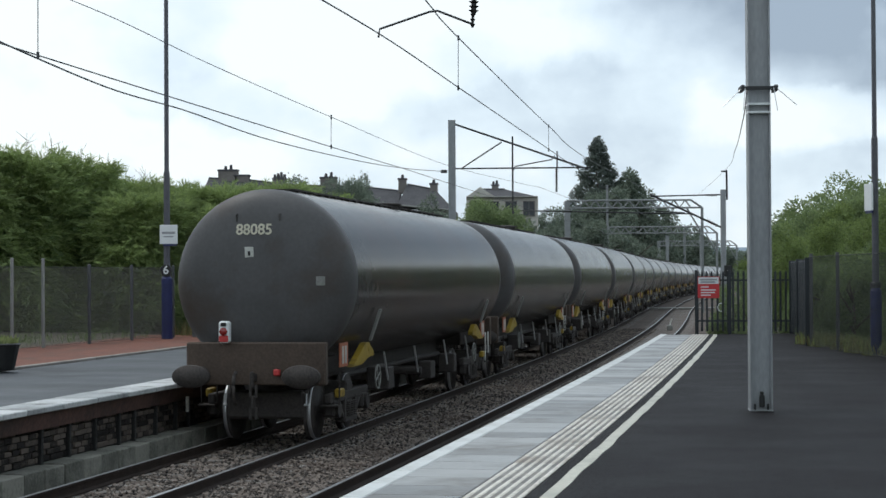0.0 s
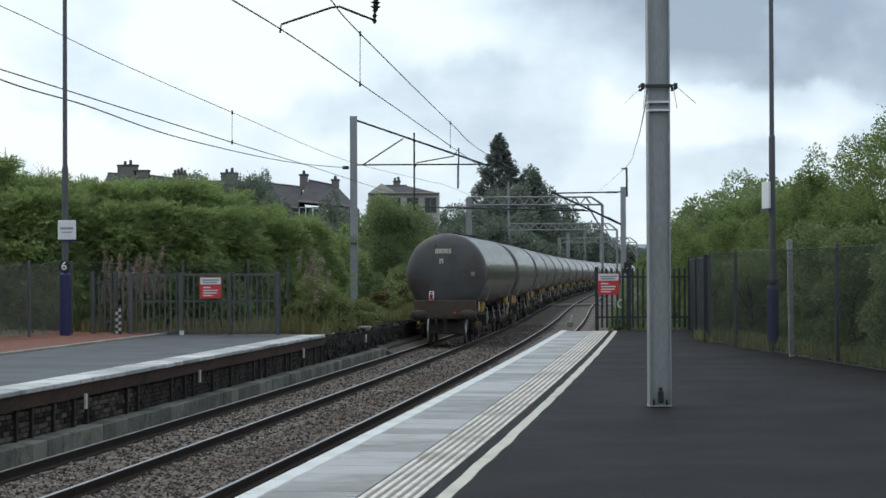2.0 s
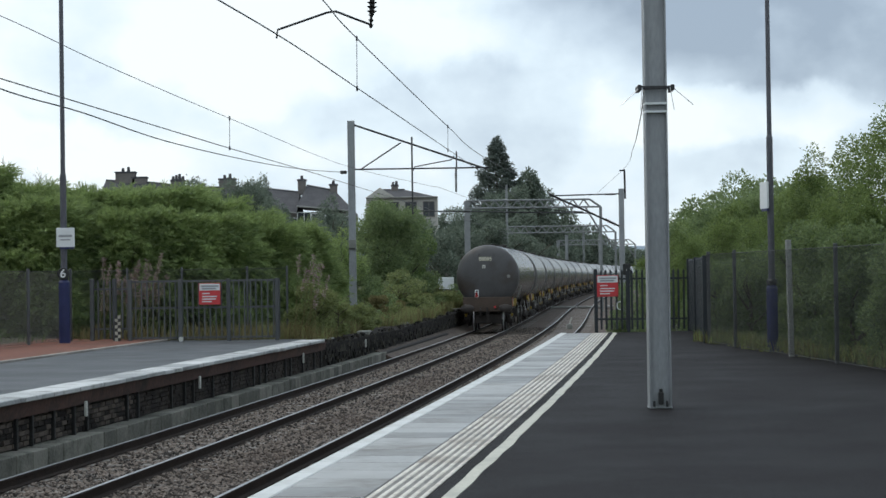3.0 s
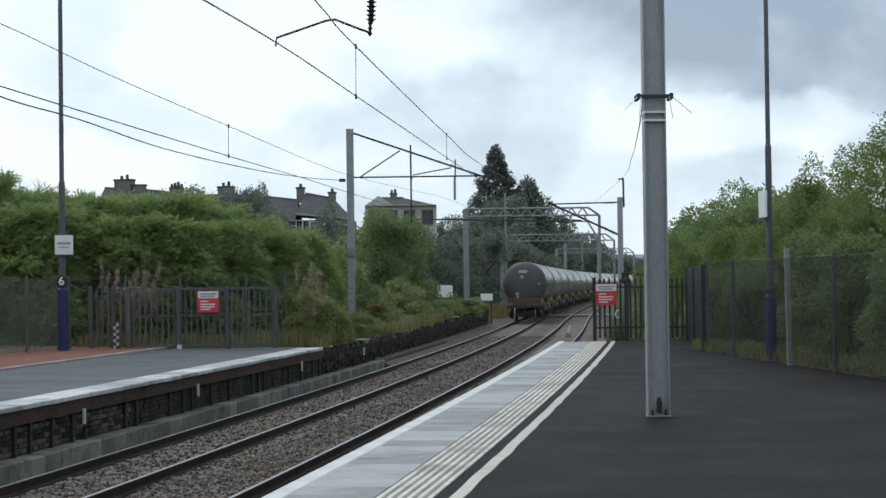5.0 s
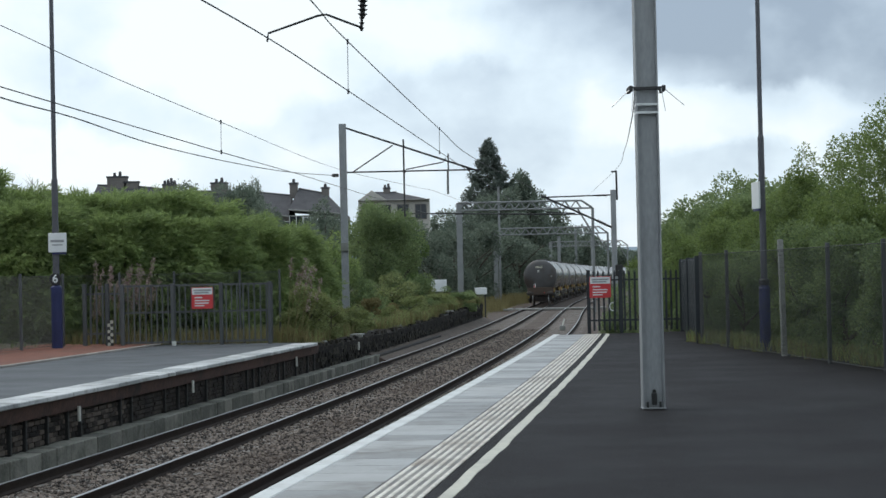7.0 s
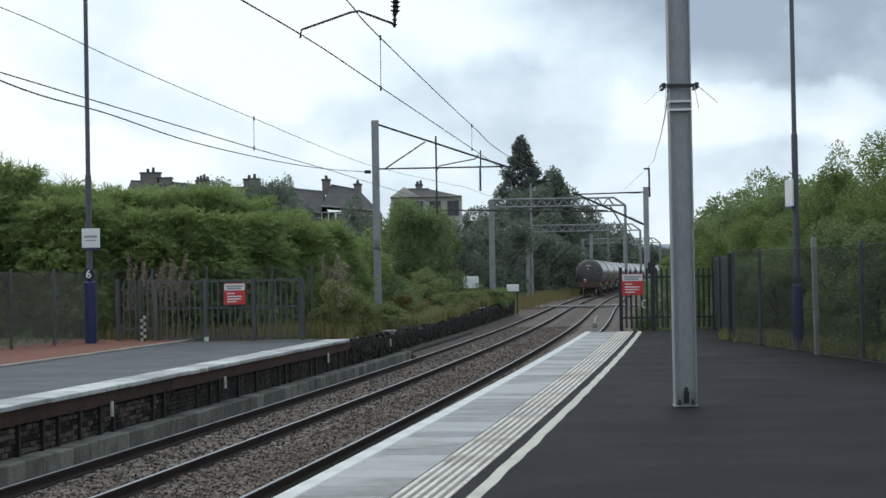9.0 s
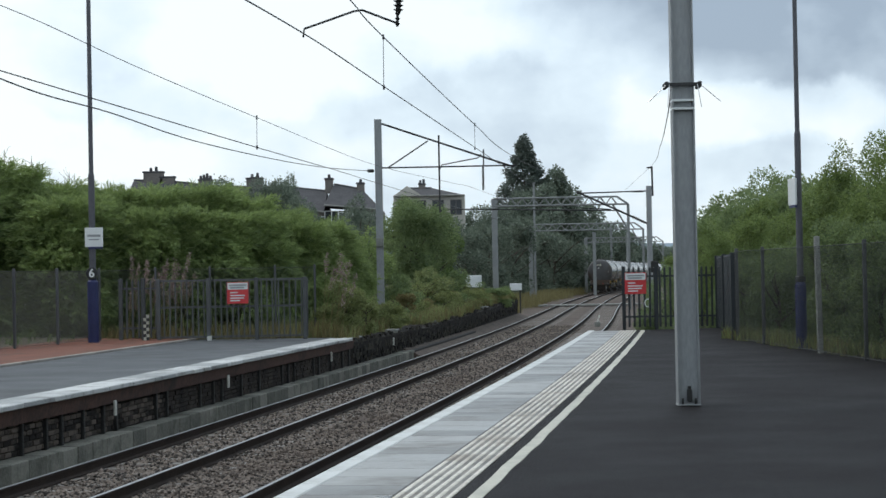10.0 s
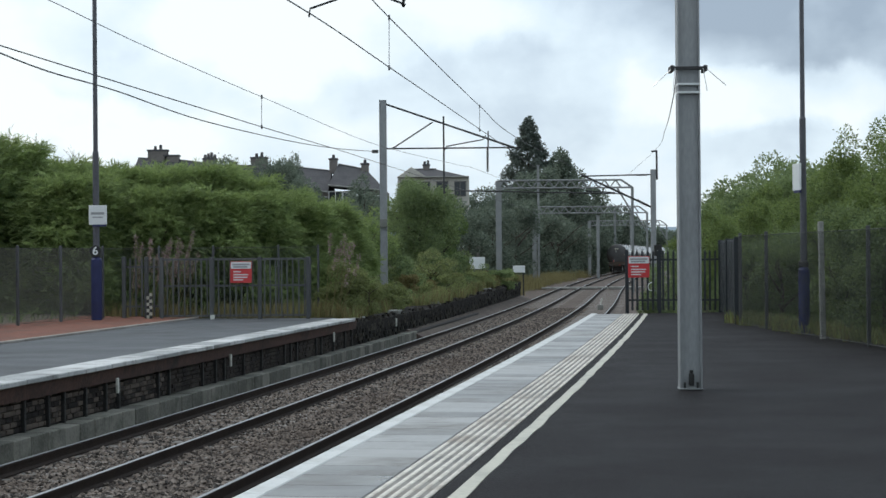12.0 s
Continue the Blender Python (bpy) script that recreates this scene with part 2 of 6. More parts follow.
M_PALE = mat("off-white marking paint", (0.5, 0.5, 0.46), (0.68, 0.68, 0.63), 0.6, scale=5, fine=40, stain=(0.2, 0.19, 0.17), stain_amount=0.6)
M_CREAMNO = mat("cream numerals", (0.5, 0.47, 0.36), (0.64, 0.6, 0.48), 0.6, scale=4, fine=30, bump=0)
M_BRIGHT = mat("bright worn steel", (0.45, 0.45, 0.46), (0.7, 0.7, 0.7), 0.35, metal=0.8, scale=6, fine=40)
M_REDLENS = mat("red lens", (0.2, 0.012, 0.01), (0.3, 0.02, 0.016), 0.25, bump=0, coat=0.5)
M_REDPAINT = mat("red paint", (0.42, 0.03, 0.03), (0.55, 0.05, 0.045), 0.5, bump=0)
M_BARK = mat("bark", (0.05, 0.038, 0.03), (0.12, 0.095, 0.075), 0.9, scale=3, fine=25, bump=0.5)
M_EARTH = mat("rough ground", (0.045, 0.042, 0.026), (0.11, 0.098, 0.062), 0.95, scale=0.35, fine=6, bump=0.6, mix=0.5)
M_ROOF = mat("slate roof", (0.06, 0.06, 0.065), (0.11, 0.108, 0.113), 0.9, spec=0.15, scale=1.5, fine=12, bump=0.2)
M_RENDER = mat("pale house render", (0.4, 0.38, 0.34), (0.56, 0.54, 0.49), 0.85, scale=1, fine=10)
M_STONEW = mat("brown-grey house wall", (0.12, 0.108, 0.1), (0.2, 0.182, 0.168), 0.9, scale=1, fine=10)
M_GLASS = mat("dark window glass", (0.02, 0.023, 0.027), (0.04, 0.045, 0.05), 0.12, bump=0)
# the pale blue is aerial haze painted into the wooded hill's colour
M_HILL = mat("distant wooded hill, haze-blue", (0.19, 0.25, 0.3), (0.26, 0.32, 0.37), 1.0, scale=0.02, fine=0.2, bump=0)
L_CONIFER = leaf_mat("conifer hedge leaves", (0.055, 0.086, 0.045), (0.345, 0.425, 0.165), (0.32, 0.42, 0.15), 0.9, 0.35)
L_BRIGHT = leaf_mat("yellow-green willow leaves", (0.056, 0.088, 0.038), (0.23, 0.295, 0.105), (0.23, 0.305, 0.095), 1.1, 0.4)
L_DARK = leaf_mat("dark broadleaf leaves", (0.05, 0.08, 0.03), (0.17, 0.23, 0.085), (0.17, 0.25, 0.08))
L_SCRUB = leaf_mat("shaded scrub leaves", (0.072, 0.108, 0.06), (0.25, 0.31, 0.14), (0.25, 0.33, 0.14), 1.1, 0.45)
# far leaves are paler and greyer: distance haze is put into their colour
L_FAR = leaf_mat("far tree leaves, haze-greyed", (0.08, 0.106, 0.084), (0.215, 0.254, 0.195), (0.19, 0.23, 0.175))
# needle tones raised towards grey, so the colour carries the distance haze
L_SPRUCE = leaf_mat("spruce needles, haze-greyed", (0.07, 0.088, 0.08), (0.19, 0.22, 0.19), (0.16, 0.19, 0.16))
L_DRY = leaf_mat("dry grass stems", (0.14, 0.12, 0.05), (0.3, 0.27, 0.13), (0.2, 0.17, 0.08))
L_WEED = leaf_mat("weeds", (0.085, 0.112, 0.05), (0.29, 0.32, 0.135), (0.27, 0.31, 0.125))
L_PINK = leaf_mat("rosebay seed heads", (0.16, 0.1, 0.09), (0.5, 0.4, 0.37), (0.38, 0.29, 0.27))

M_LIT = bpy.data.materials.new("lit white signal lens")
M_LIT.use_nodes = True
M_LIT.node_tree.nodes["Principled BSDF"].inputs["Emission Color"].default_value = (1, 0.98, 0.92, 1)
M_LIT.node_tree.nodes["Principled BSDF"].inputs["Emission Strength"].default_value = 1.2

# ---- helpers for meshes ----


def finish(bm, name, smooth=False):
    me = bpy.data.meshes.new(name)
    bm.to_mesh(me)
    bm.free()
    if smooth:
        me.shade_smooth()
    return me


def part(name, bm, material, parent=None, label="", at=None, smooth=False):
    me = bm if isinstance(bm, bpy.types.Mesh) else finish(bm, name, smooth)
    if not me.materials:
        me.materials.append(material)
    ob = new(name, me)
    if parent:
        ob.parent = parent
    if at is not None:
        ob.matrix_basis = at
    if label:
        ob["label"] = label
    return ob


def empty(name, m, label, category, group="", kind=""):
    ob = new(name)
    ob.empty_display_size = 0.2
    ob.matrix_basis = m
    return tagged(ob, label, category, group, kind)


def box(bm, x0, x1, y0, y1, z0, z1, bev=0.0, m=None):
    r = bmesh.ops.create_cube(bm, size=1)
    vs = r["verts"]
    for v in vs:
        v.co = Vector(((x0 + x1) / 2 + v.co.x * (x1 - x0), (y0 + y1) / 2 + v.co.y * (y1 - y0), (z0 + z1) / 2 + v.co.z * (z1 - z0)))
    if bev:
        es = list({e for v in vs for e in v.link_edges})
        q = bmesh.ops.bevel(bm, geom=es, offset=bev, segments=1, affect="EDGES")
        vs = q["verts"]
    if m is not None:
        bmesh.ops.transform(bm, matrix=m, verts=list({v for v in vs}))
    return bm


def boxm(x0, x1, y0, y1, z0, z1, bev=0.0):
    return box(bmesh.new(), x0, x1, y0, y1, z0, z1, bev)


def tube(bm, p, q, r, r2=None, seg=8):
    p, q = Vector(p), Vector(q)
    d = q - p
    if d.length < 1e-6:
        return bm
    m = Matrix.Translation((p + q) / 2) @ d.to_track_quat("Z", "Y").to_matrix().to_4x4()
    bmesh.ops.create_cone(bm, cap_ends=True, segments=seg, radius1=r, radius2=r if r2 is None else r2, depth=d.length, matrix=m)
    return bm


def tubem(p, q, r, r2=None, seg=8):
    return tube(bmesh.new(), p, q, r, r2, seg)


def lathe(profile, axis="X", seg=32):
    """A solid of revolution from (along, radius) pairs."""
    bm = bmesh.new()
    rings = []
    for a, r in profile:
        ring = []
        for i in range(seg):
            t = 2 * math.pi * i / seg
            c = (a, r * math.cos(t), r * math.sin(t)) if axis == "X" else (r * math.cos(t), r * math.sin(t), a) if axis == "Z" else (r * math.sin(t), a, r * math.cos(t))
            ring.append(bm.verts.new(c))
        rings.append(ring)
    for u, v in zip(rings, rings[1:]):
        for i in range(seg):
            bm.faces.new((u[i], u[(i + 1) % seg], v[(i + 1) % seg], v[i]))
    bm.faces.new(rings[0][::-1])
    bm.faces.new(rings[-1])
    bmesh.ops.recalc_face_normals(bm, faces=bm.faces)
    return bm


def raw(name, verts, faces, material, parent=None, label="", smooth=False):
    me = bpy.data.meshes.new(name)
    me.from_pydata([tuple(v) for v in verts], [], [tuple(f) for f in faces])
    me.update()
    if smooth:
        me.shade_smooth()
    return part(name, me, material, parent, label)


def mid(y):
    """The line between the two tracks: x at y."""
    if y <= 110:
        return -6.604 + 0.14615 * y - 0.000256 * y * y
    return 6.376 + 0.0898 * (y - 110) + 0.000144 * (y - 110) ** 2


def slope(y):
    return (mid(y + 0.5) - mid(y - 0.5))


def along(y, off, z):
    """A point beside that line, off metres to its right."""
    s = slope(y)
    n = math.hypot(1, s)
    return Vector((mid(y) + off / n, y - off * s / n, z))


def ribbon(name, profile, y0, y1, step, material, parent=None, label="", closed=True):
    """A profile of (off, z) drawn along the line from y0 to y1."""
    n = max(1, round((y1 - y0) / step))
    verts, faces, k = [], [], len(profile)
    for i in range(n + 1):
        y = y0 + (y1 - y0) * i / n
        verts += [along(y, o, z) for o, z in profile]
    for i in range(n):
        for j in range(k if closed else k - 1):
            a, b = i * k + j, i * k + (j + 1) % k
            faces.append((a, b, b + k, a + k))
    if closed:
        faces.append(tuple(range(k))[::-1])
        faces.append(tuple(n * k + j for j in range(k)))
    ob = raw(name, verts, faces, material, parent, label)
    bm = bmesh.new()
    bm.from_mesh(ob.data)
    bmesh.ops.recalc_face_normals(bm, faces=bm.faces)
    bm.to_mesh(ob.data)
    bm.free()
    return ob


def heading(y):
    return -math.degrees(math.atan(slope(y)))


def placed(y, off, z, extra=0.0):
    p = along(y, off, z)
    return pose(p.x, p.y, p.z, 0, 0, heading(y) + extra)


def text_mesh(body, size, depth=0.004, bold=0.0):
    cu = bpy.data.curves.new("lettering", "FONT")
    cu.body, cu.size, cu.extrude, cu.align_x, cu.align_y, cu.offset = body, size, depth, "CENTER", "CENTER", bold
    ob = bpy.data.objects.new("lettering", cu)
    scene.collection.objects.link(ob)
    bpy.context.view_layer.update()
    me = bpy.data.meshes.new_from_object(ob.evaluated_get(bpy.context.evaluated_depsgraph_get()))
    bpy.data.objects.remove(ob)
    me.materials.clear()
    return me


RAIL = -0.915


# ---- ground and railway ----


def build_ground():
    ys = [-60, -20, 0, 10, 20, 30, 40, 50, 60, 80, 100, 130, 160, 200, 260, 340, 500, 900, 3000]
    xs = [-2500, -700, -250, -120, -70, -45, -30, -20, -14, -9, -5, 5, 9, 14, 20, 30, 45, 70, 120, 250, 700, 2500]
    verts, faces = [], []
    for y in ys:
        for dx in xs:
            x = dx + (mid(y) if y > 0 else -6.6)
            rise = 0.0
            if dx < -9:
                rise = min(1.0, (-dx - 9) / 45) * 7.5 * min(1, max(0, (y - 45) / 60))
            if dx > 14 and y > 60:
                rise = min(1.0, (dx - 14) / 60) * 4
            verts.append((x, y, -1.28 + rise))
    n = len(xs)
    for i in range(len(ys) - 1):
        for j in range(n - 1):
            a = i * n + j
            faces.append((a, a + 1, a + 1 + n, a + n))
    tagged(raw("ground", verts, faces, M_EARTH, smooth=True), "rough grassy ground beside the railway", "ground", kind="structure")
    # ballast bed with shoulders
    prof = [(-5.2, -1.27), (-3.0, -1.08), (3.4, -1.08), (5.2, -1.27)]
    tagged(ribbon("ballast_bed", prof, -10, 700, 4, M_BALLAST, closed=False), "grey-brown track ballast, oily between the rails", "ballast", kind="structure")


build_ground()


def build_stones():
    """Loose ballast stones on the bed."""
    rng = np.random.default_rng(3)
    base = np.array([(1, 0, 0.1), (0.2, 0.9, -0.1), (-0.9, 0.3, 0.1), (-0.3, -0.9, 0), (0.1, 0.1, 0.7), (0, 0, -0.6)])
    tri = [(0, 1, 4), (1, 2, 4), (2, 3, 4), (3, 0, 4), (1, 0, 5), (2, 1, 5), (3, 2, 5), (0, 3, 5)]
    verts, faces = [], []
    for k in range(42000):
        y = 17 + 75 * rng.random() ** 1.7
        o = rng.uniform(-2.9, 1.2)
        if abs(abs(o) - 0.95) < 0.1 or abs(o + 2.385) < 0.1:
            continue
        c = along(y, o, -1.075 + rng.uniform(-0.01, 0.022))
        r = rng.uniform(0.02, 0.042)
        a = rng.uniform(0, 6.28)
        ca, sa = math.cos(a), math.sin(a)
        v = base * r * rng.uniform(0.7, 1.3, 3)
        i = len(verts)
        verts += [(c.x + p[0] * ca - p[1] * sa, c.y + p[0] * sa + p[1] * ca, c.z + p[2]) for p in v]
        faces += [(i + t[0], i + t[1], i + t[2]) for t in tri]
    tagged(raw("ballast_stones", verts, faces, M_STONE_BALLAST), "loose crushed granite ballast stones", "ballast", kind="stuff")


build_stones()


def build_track(name, off, label):
    root = tagged(new(name), label, "railway track", "railway tracks", "structure")
    for side in (-1, 1):
        c = off + side * 0.7525
        z = RAIL
        foot = [(c - 0.07, z - 0.155), (c + 0.07, z - 0.155), (c + 0.07, z - 0.14), (c + 0.012, z - 0.12), (c + 0.012, z - 0.045), (c + 0.036, z - 0.035), (c + 0.036, z - 0.004), (c - 0.036, z - 0.004), (c - 0.036, z - 0.035), (c - 0.012, z - 0.045), (c - 0.012, z - 0.12), (c - 0.07, z - 0.14)]
        rail = ribbon("rail", foot, -6, 640, 4, M_RAIL, root)
        ribbon("rail_head", [(c - 0.026, z - 0.006), (c + 0.026, z - 0.006), (c + 0.023, z), (c - 0.023, z)], -6, 640, 4, M_RAILTOP, rail, "polished bright running surface")
    sl = finish(boxm(-1.25, 1.25, -0.14, 0.14, -0.13, 0, 0.015), "sleeper")
    y = 14.0
    while y < 150:
        part("sleeper", sl, M_SLEEPER, root, at=placed(y, off, RAIL - 0.158))
        y += 0.66 if y < 80 else 1.32
    return root


build_track("track_far", -1.6675, "far running line of rusty rail on concrete sleepers")
build_track("track_near", 1.6675, "near running line of rusty rail on concrete sleepers")

# ---- platform on the camera's side ----
EDGE = 3.13


def build_platform_right():
    root = tagged(new("platform_right"), "dark asphalt station platform, wet, with pale coping and tactile strip", "platform", kind="structure")
    # asphalt, with the strip between tactile paving and cream line; the far end tapers to the gate
    verts, faces, n = [], [], 0
    ys = [-12 + i * 1.5 for i in range(43)]
    ys = [y for y in ys if y < 51] + [51.0]
    for y in ys:
        right = 6.5 + max(0, (40 - y)) * 0.07 if y < 44 else 6.4
        a = along(y, EDGE + 1.37, -0.004)
        verts += [a, Vector((right + 0.6, y, 0.0)), Vector((right + 0.6, y, -1.4)), along(y, EDGE + 1.37, -1.4)]
    for i in range(len(ys) - 1):
        for j in range(4):
            p, q = i * 4 + j, i * 4 + (j + 1) % 4
            faces.append((p, q, q + 4, p + 4))
    k = (len(ys) - 1) * 4
    faces += [(0, 1, 2, 3), (k, k + 1, k + 2, k + 3)]
    raw("asphalt", verts, faces, M_TARMAC, root, "wet black asphalt surface")
    ribbon("retaining_wall", [(EDGE + 0.12, -1.4), (EDGE + 1.46, -1.4), (EDGE + 1.46, -0.09), (EDGE + 0.12, -0.09)], -12, 51, 2, M_BRICKD, root, "dark brick platform face")
    ribbon("coping_bed", [(EDGE + 0.03, -0.088), (EDGE + 1.37, -0.088), (EDGE + 1.37, -0.02), (EDGE + 0.03, -0.02)], -12, 51, 2, M_CONC, root)
    slab = finish(boxm(0.183, 0.895, -0.3, 0.3, -0.07, 0.0, 0.006), "coping_slab")
    edge = finish(boxm(0.0, 0.18, -0.45, 0.45, -0.07, 0.0, 0.012), "white_edge_slab")
    tact = finish(boxm(0.9, 1.355, -0.2, 0.2, -0.06, -0.002, 0.005), "tactile_slab")
    y = 9.0
    while y < 50.8:
        part("coping_slab", slab, M_COPING, root, at=placed(y, EDGE, 0))
        y += 0.606
    y = 9.0
    while y < 50.7:
        part("white_edge_slab", edge, M_WHITE, root, at=placed(y, EDGE, 0.001))
        y += 0.904
    y = 10.0
    while y < 50.8:
        part("tactile_slab", tact, M_TACTILE, root, at=placed(y, EDGE, 0))
        y += 0.405
    # blisters in six rows
    verts, faces = [], []
    y = 10.0
    while y < 50.8:
        for j in range(6):
            c = along(y, EDGE + 0.935 + j * 0.08, -0.003)
            i = len(verts)
            for r, z in ((0.025, 0), (0.018, 0.006)):
                verts += [(c.x + r * math.cos(a), c.y + r * 1.5 * math.sin(a), c.z + z) for a in (0.5, 1.55, 2.6, 3.64, 4.69, 5.74)]
            faces += [(i + q, i + (q + 1) % 6, i + 6 + (q + 1) % 6, i + 6 + q) for q in range(6)] + [tuple(range(i + 6, i + 12))]
        y += 0.0667
    tagged(raw("tactile_blisters", verts, faces, M_BLISTER, root), kind="stuff")
    # cream line, a little uneven in width
    verts, faces = [], []
    ys = [9 + 0.3 * i for i in range(140)]
    for i, y in enumerate(ys):
        w = 0.02 * noise.noise((y * 0.8, 3, 1))
        u = 0.018 * noise.noise((y * 0.9, 7, 5))
        verts += [along(y, EDGE + 1.485 + u, 0.003), along(y, EDGE + 1.597 + u + w, 0.003), along(y, EDGE + 1.597 + u + w, -0.02), along(y, EDGE + 1.485 + u, -0.02)]
    for i in range(len(ys) - 1):
        for j in range(4):
            p, q = i * 4 + j, i * 4 + (j + 1) % 4
            faces.append((p, q, q + 4, p + 4))
    raw("safety_line", verts, faces, M_CREAM, root, "worn cream painted line")


build_platform_right()

# ---- platform opposite ----
LEDGE = -2.93


def wall_top(y):
    """Height of the disused platform's edge."""
    return -0.12 - 0.0022 * (y - 48) + 0.009 * max(0.0, y - 62)


def build_platform_left():
    root = tagged(new("platform_left"), "low opposite platform with white edge, grey wet asphalt and sooty brick face", "platform", kind="structure")
    Y0, Y1 = 10, 48.3
    ribbon("asphalt", [(-7.3, -1.3), (LEDGE - 0.62, -1.3), (LEDGE - 0.62, -0.004), (-7.3, 0.0)], Y0, Y1, 2, M_TARMAC2, root, "wet grey asphalt surface")
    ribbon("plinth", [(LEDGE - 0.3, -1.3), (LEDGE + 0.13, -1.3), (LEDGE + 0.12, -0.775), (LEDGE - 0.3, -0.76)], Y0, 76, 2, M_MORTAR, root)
    blocks = [finish(boxm(-0.36, 0.15, -0.312 - q, 0.312 + q, -1.25, -0.755, 0.012), "footing_block") for q in (0.0, -0.01)]
    y = 18.0
    while y < 58:
        part("footing_block", blocks[int(y * 7) % 2], M_FOOT, root, "" if y > 18 else "pale concrete footing block, mossy", placed(y, LEDGE + random.uniform(-0.006, 0.006), random.uniform(-0.008, 0.005)))
        y += 0.635
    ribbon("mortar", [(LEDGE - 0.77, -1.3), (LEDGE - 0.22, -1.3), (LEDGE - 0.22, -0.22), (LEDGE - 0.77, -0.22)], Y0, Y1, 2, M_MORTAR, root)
    ribbon("corbel", [(LEDGE - 0.77, -0.3), (LEDGE - 0.12, -0.3), (LEDGE - 0.07, -0.075), (LEDGE - 0.77, -0.075)], Y0, Y1, 2, M_RUSTSLAB, root, "rust-brown corbel course")
    sl = finish(boxm(-0.62, 0.0, -0.58, 0.58, -0.075, 0.0, 0.012), "edge_slab")
    y = 12.0
    while y < Y1 - 0.4:
        part("edge_slab", sl, M_LIP, root, at=placed(y, LEDGE, 0.002 + random.uniform(-0.003, 0.003)))
        y += 1.17
    br = finish(boxm(-0.06, 0.04, -0.107, 0.107, -0.034, 0.034, 0.006), "brick")
    # courses of sooty brick, some sunk, with piers
    count = 0
    for row in range(6):
        y = 19 + (row % 2) * 0.115
        while y < Y1 and count < 300:
            if y < 31:
                part("brick", br, M_BRICKD, root, at=placed(y, LEDGE - 0.22 + random.uniform(-0.012, 0.01), -0.70 + row * 0.08))
                count += 1
            y += 0.232
    verts, faces = [], []
    cube = [(x, y, z) for x in (-1, 1) for y in (-1, 1) for z in (-1, 1)]
    cf = [(0, 1, 3, 2), (4, 6, 7, 5), (0, 4, 5, 1), (2, 3, 7, 6), (0, 2, 6, 4), (1, 5, 7, 3)]
    for row in range(6):
        y = 19 + (row % 2) * 0.115
        while y < Y1:
            if y >= 31:
                i = len(verts)
                o = random.uniform(-0.012, 0.01)
                for cx, cy, cz in cube:
                    verts.append(along(y + cy * 0.107, LEDGE - 0.22 + o + cx * 0.045, -0.70 + row * 0.08 + cz * 0.034))
                faces += [tuple(i + k for k in f) for f in cf]
            y += 0.232
    tagged(raw("far_bricks", verts, faces, M_BRICKD, root), kind="stuff")
    # iron brackets and white markers under the edge
    pier = finish(boxm(-0.1, 0.07, -0.035, 0.035, -0.76, -0.3, 0.01), "pier")
    y = 13.0
    while y < Y1:
        part("pier", pier, M_BLACK, root, at=placed(y, LEDGE - 0.2, 0))
        y += random.choice((0.62, 0.92, 1.5, 2.1))
    tab = finish(boxm(-0.02, 0.02, -0.035, 0.035, -0.12, 0.12, 0.006), "marker_tab")
    for y in (28.1, 34.9, 44.9, 54.5):
        part("marker_tab", tab, M_PALE, root, "small white datum marker", at=placed(y, LEDGE - 0.02, -0.36))
    # kerb and red gravel behind the asphalt
    k = finish(boxm(-0.06, 0.06, -0.45, 0.45, -0.2, 0.05, 0.012), "kerb_stone")
    y = 12.0
    while y < 47.5:
        part("kerb_stone", k, M_KERB, root, at=placed(y, -7.33, 0))
        y += 0.91
    ribbon("red_gravel", [(-10.8, -1.3), (-7.4, -1.3), (-7.4, 0.03), (-10.8, 0.06)], Y0, Y1 + 0.4, 2, M_GRAVELRED, root, "red gravel strip")
    ribbon("earth_bank", [(-24, -1.3), (-10.8, -1.3), (-10.8, 0.055), (-24, 0.3)], Y0, 62, 2, M_EARTH, root, "bare earth under the hedge")
    # disused extension: crumbling wall holding back earth
    shoulder = ribbon("ballast_bank", [(-2.3, -1.12), (-2.3, -1.07), (-2.72, -0.87), (-3.12, -0.7), (-3.12, -1.12)], 57.5, 106, 1.5, M_BALLAST)
    tagged(shoulder, "grey-brown ballast banked against the old wall", "ballast", kind="structure")
    d = tagged(new("old_platform_wall"), "crumbling soot-black wall of a disused platform, overgrown", "wall", kind="structure")
    verts, faces = [], []
    ys = [Y1 + 0.02 + 0.7 * i for i in range(81)]
    for y in ys:
        z = wall_top(y) + 0.05 * noise.noise((y * 0.5, 1, 2))
        e = 0.05 * noise.noise((y * 0.7, 4, 2))
        verts += [along(y, LEDGE - 0.25 + e, -1.3), along(y, LEDGE - 0.2 + e, -0.7), along(y, LEDGE - 0.14 + e, z - 0.05), along(y, LEDGE - 0.3 + e, z), along(y, LEDGE - 1.2, z + 0.05), along(y, -9.0, 0.05 + 0.1 * noise.noise((y * 0.3, 6, 2))), along(y, -11.5, -1.3)]
    for i in range(len(ys) - 1):
        for j in range(6):
            p, q = i * 7 + j, i * 7 + j + 1
            faces.append((p, q, q + 7, p + 7))
    faces.append(tuple(len(verts) - 7 + j for j in range(7)))
    raw("wall_face", verts, faces, M_SOOT, d)
    verts, faces = [], []
    for k in range(1300):
        y = Y1 + 0.3 + 55.5 * random.random() ** 1.15
        row = random.randint(0, 6)
        w, h, t = random.uniform(0.07, 0.17), random.uniform(0.035, 0.06), random.uniform(-0.01, 0.018)
        top = wall_top(y) + 0.02
        zc = top + random.uniform(-0.03, 0.012) if row == 6 else top - 0.1 - row * 0.1
        oc = LEDGE - 0.2 + 0.05 * noise.noise((y * 0.7, 4, 2)) + (random.uniform(-0.25, 0.03) if row == 6 else 0.01)
        i = len(verts)
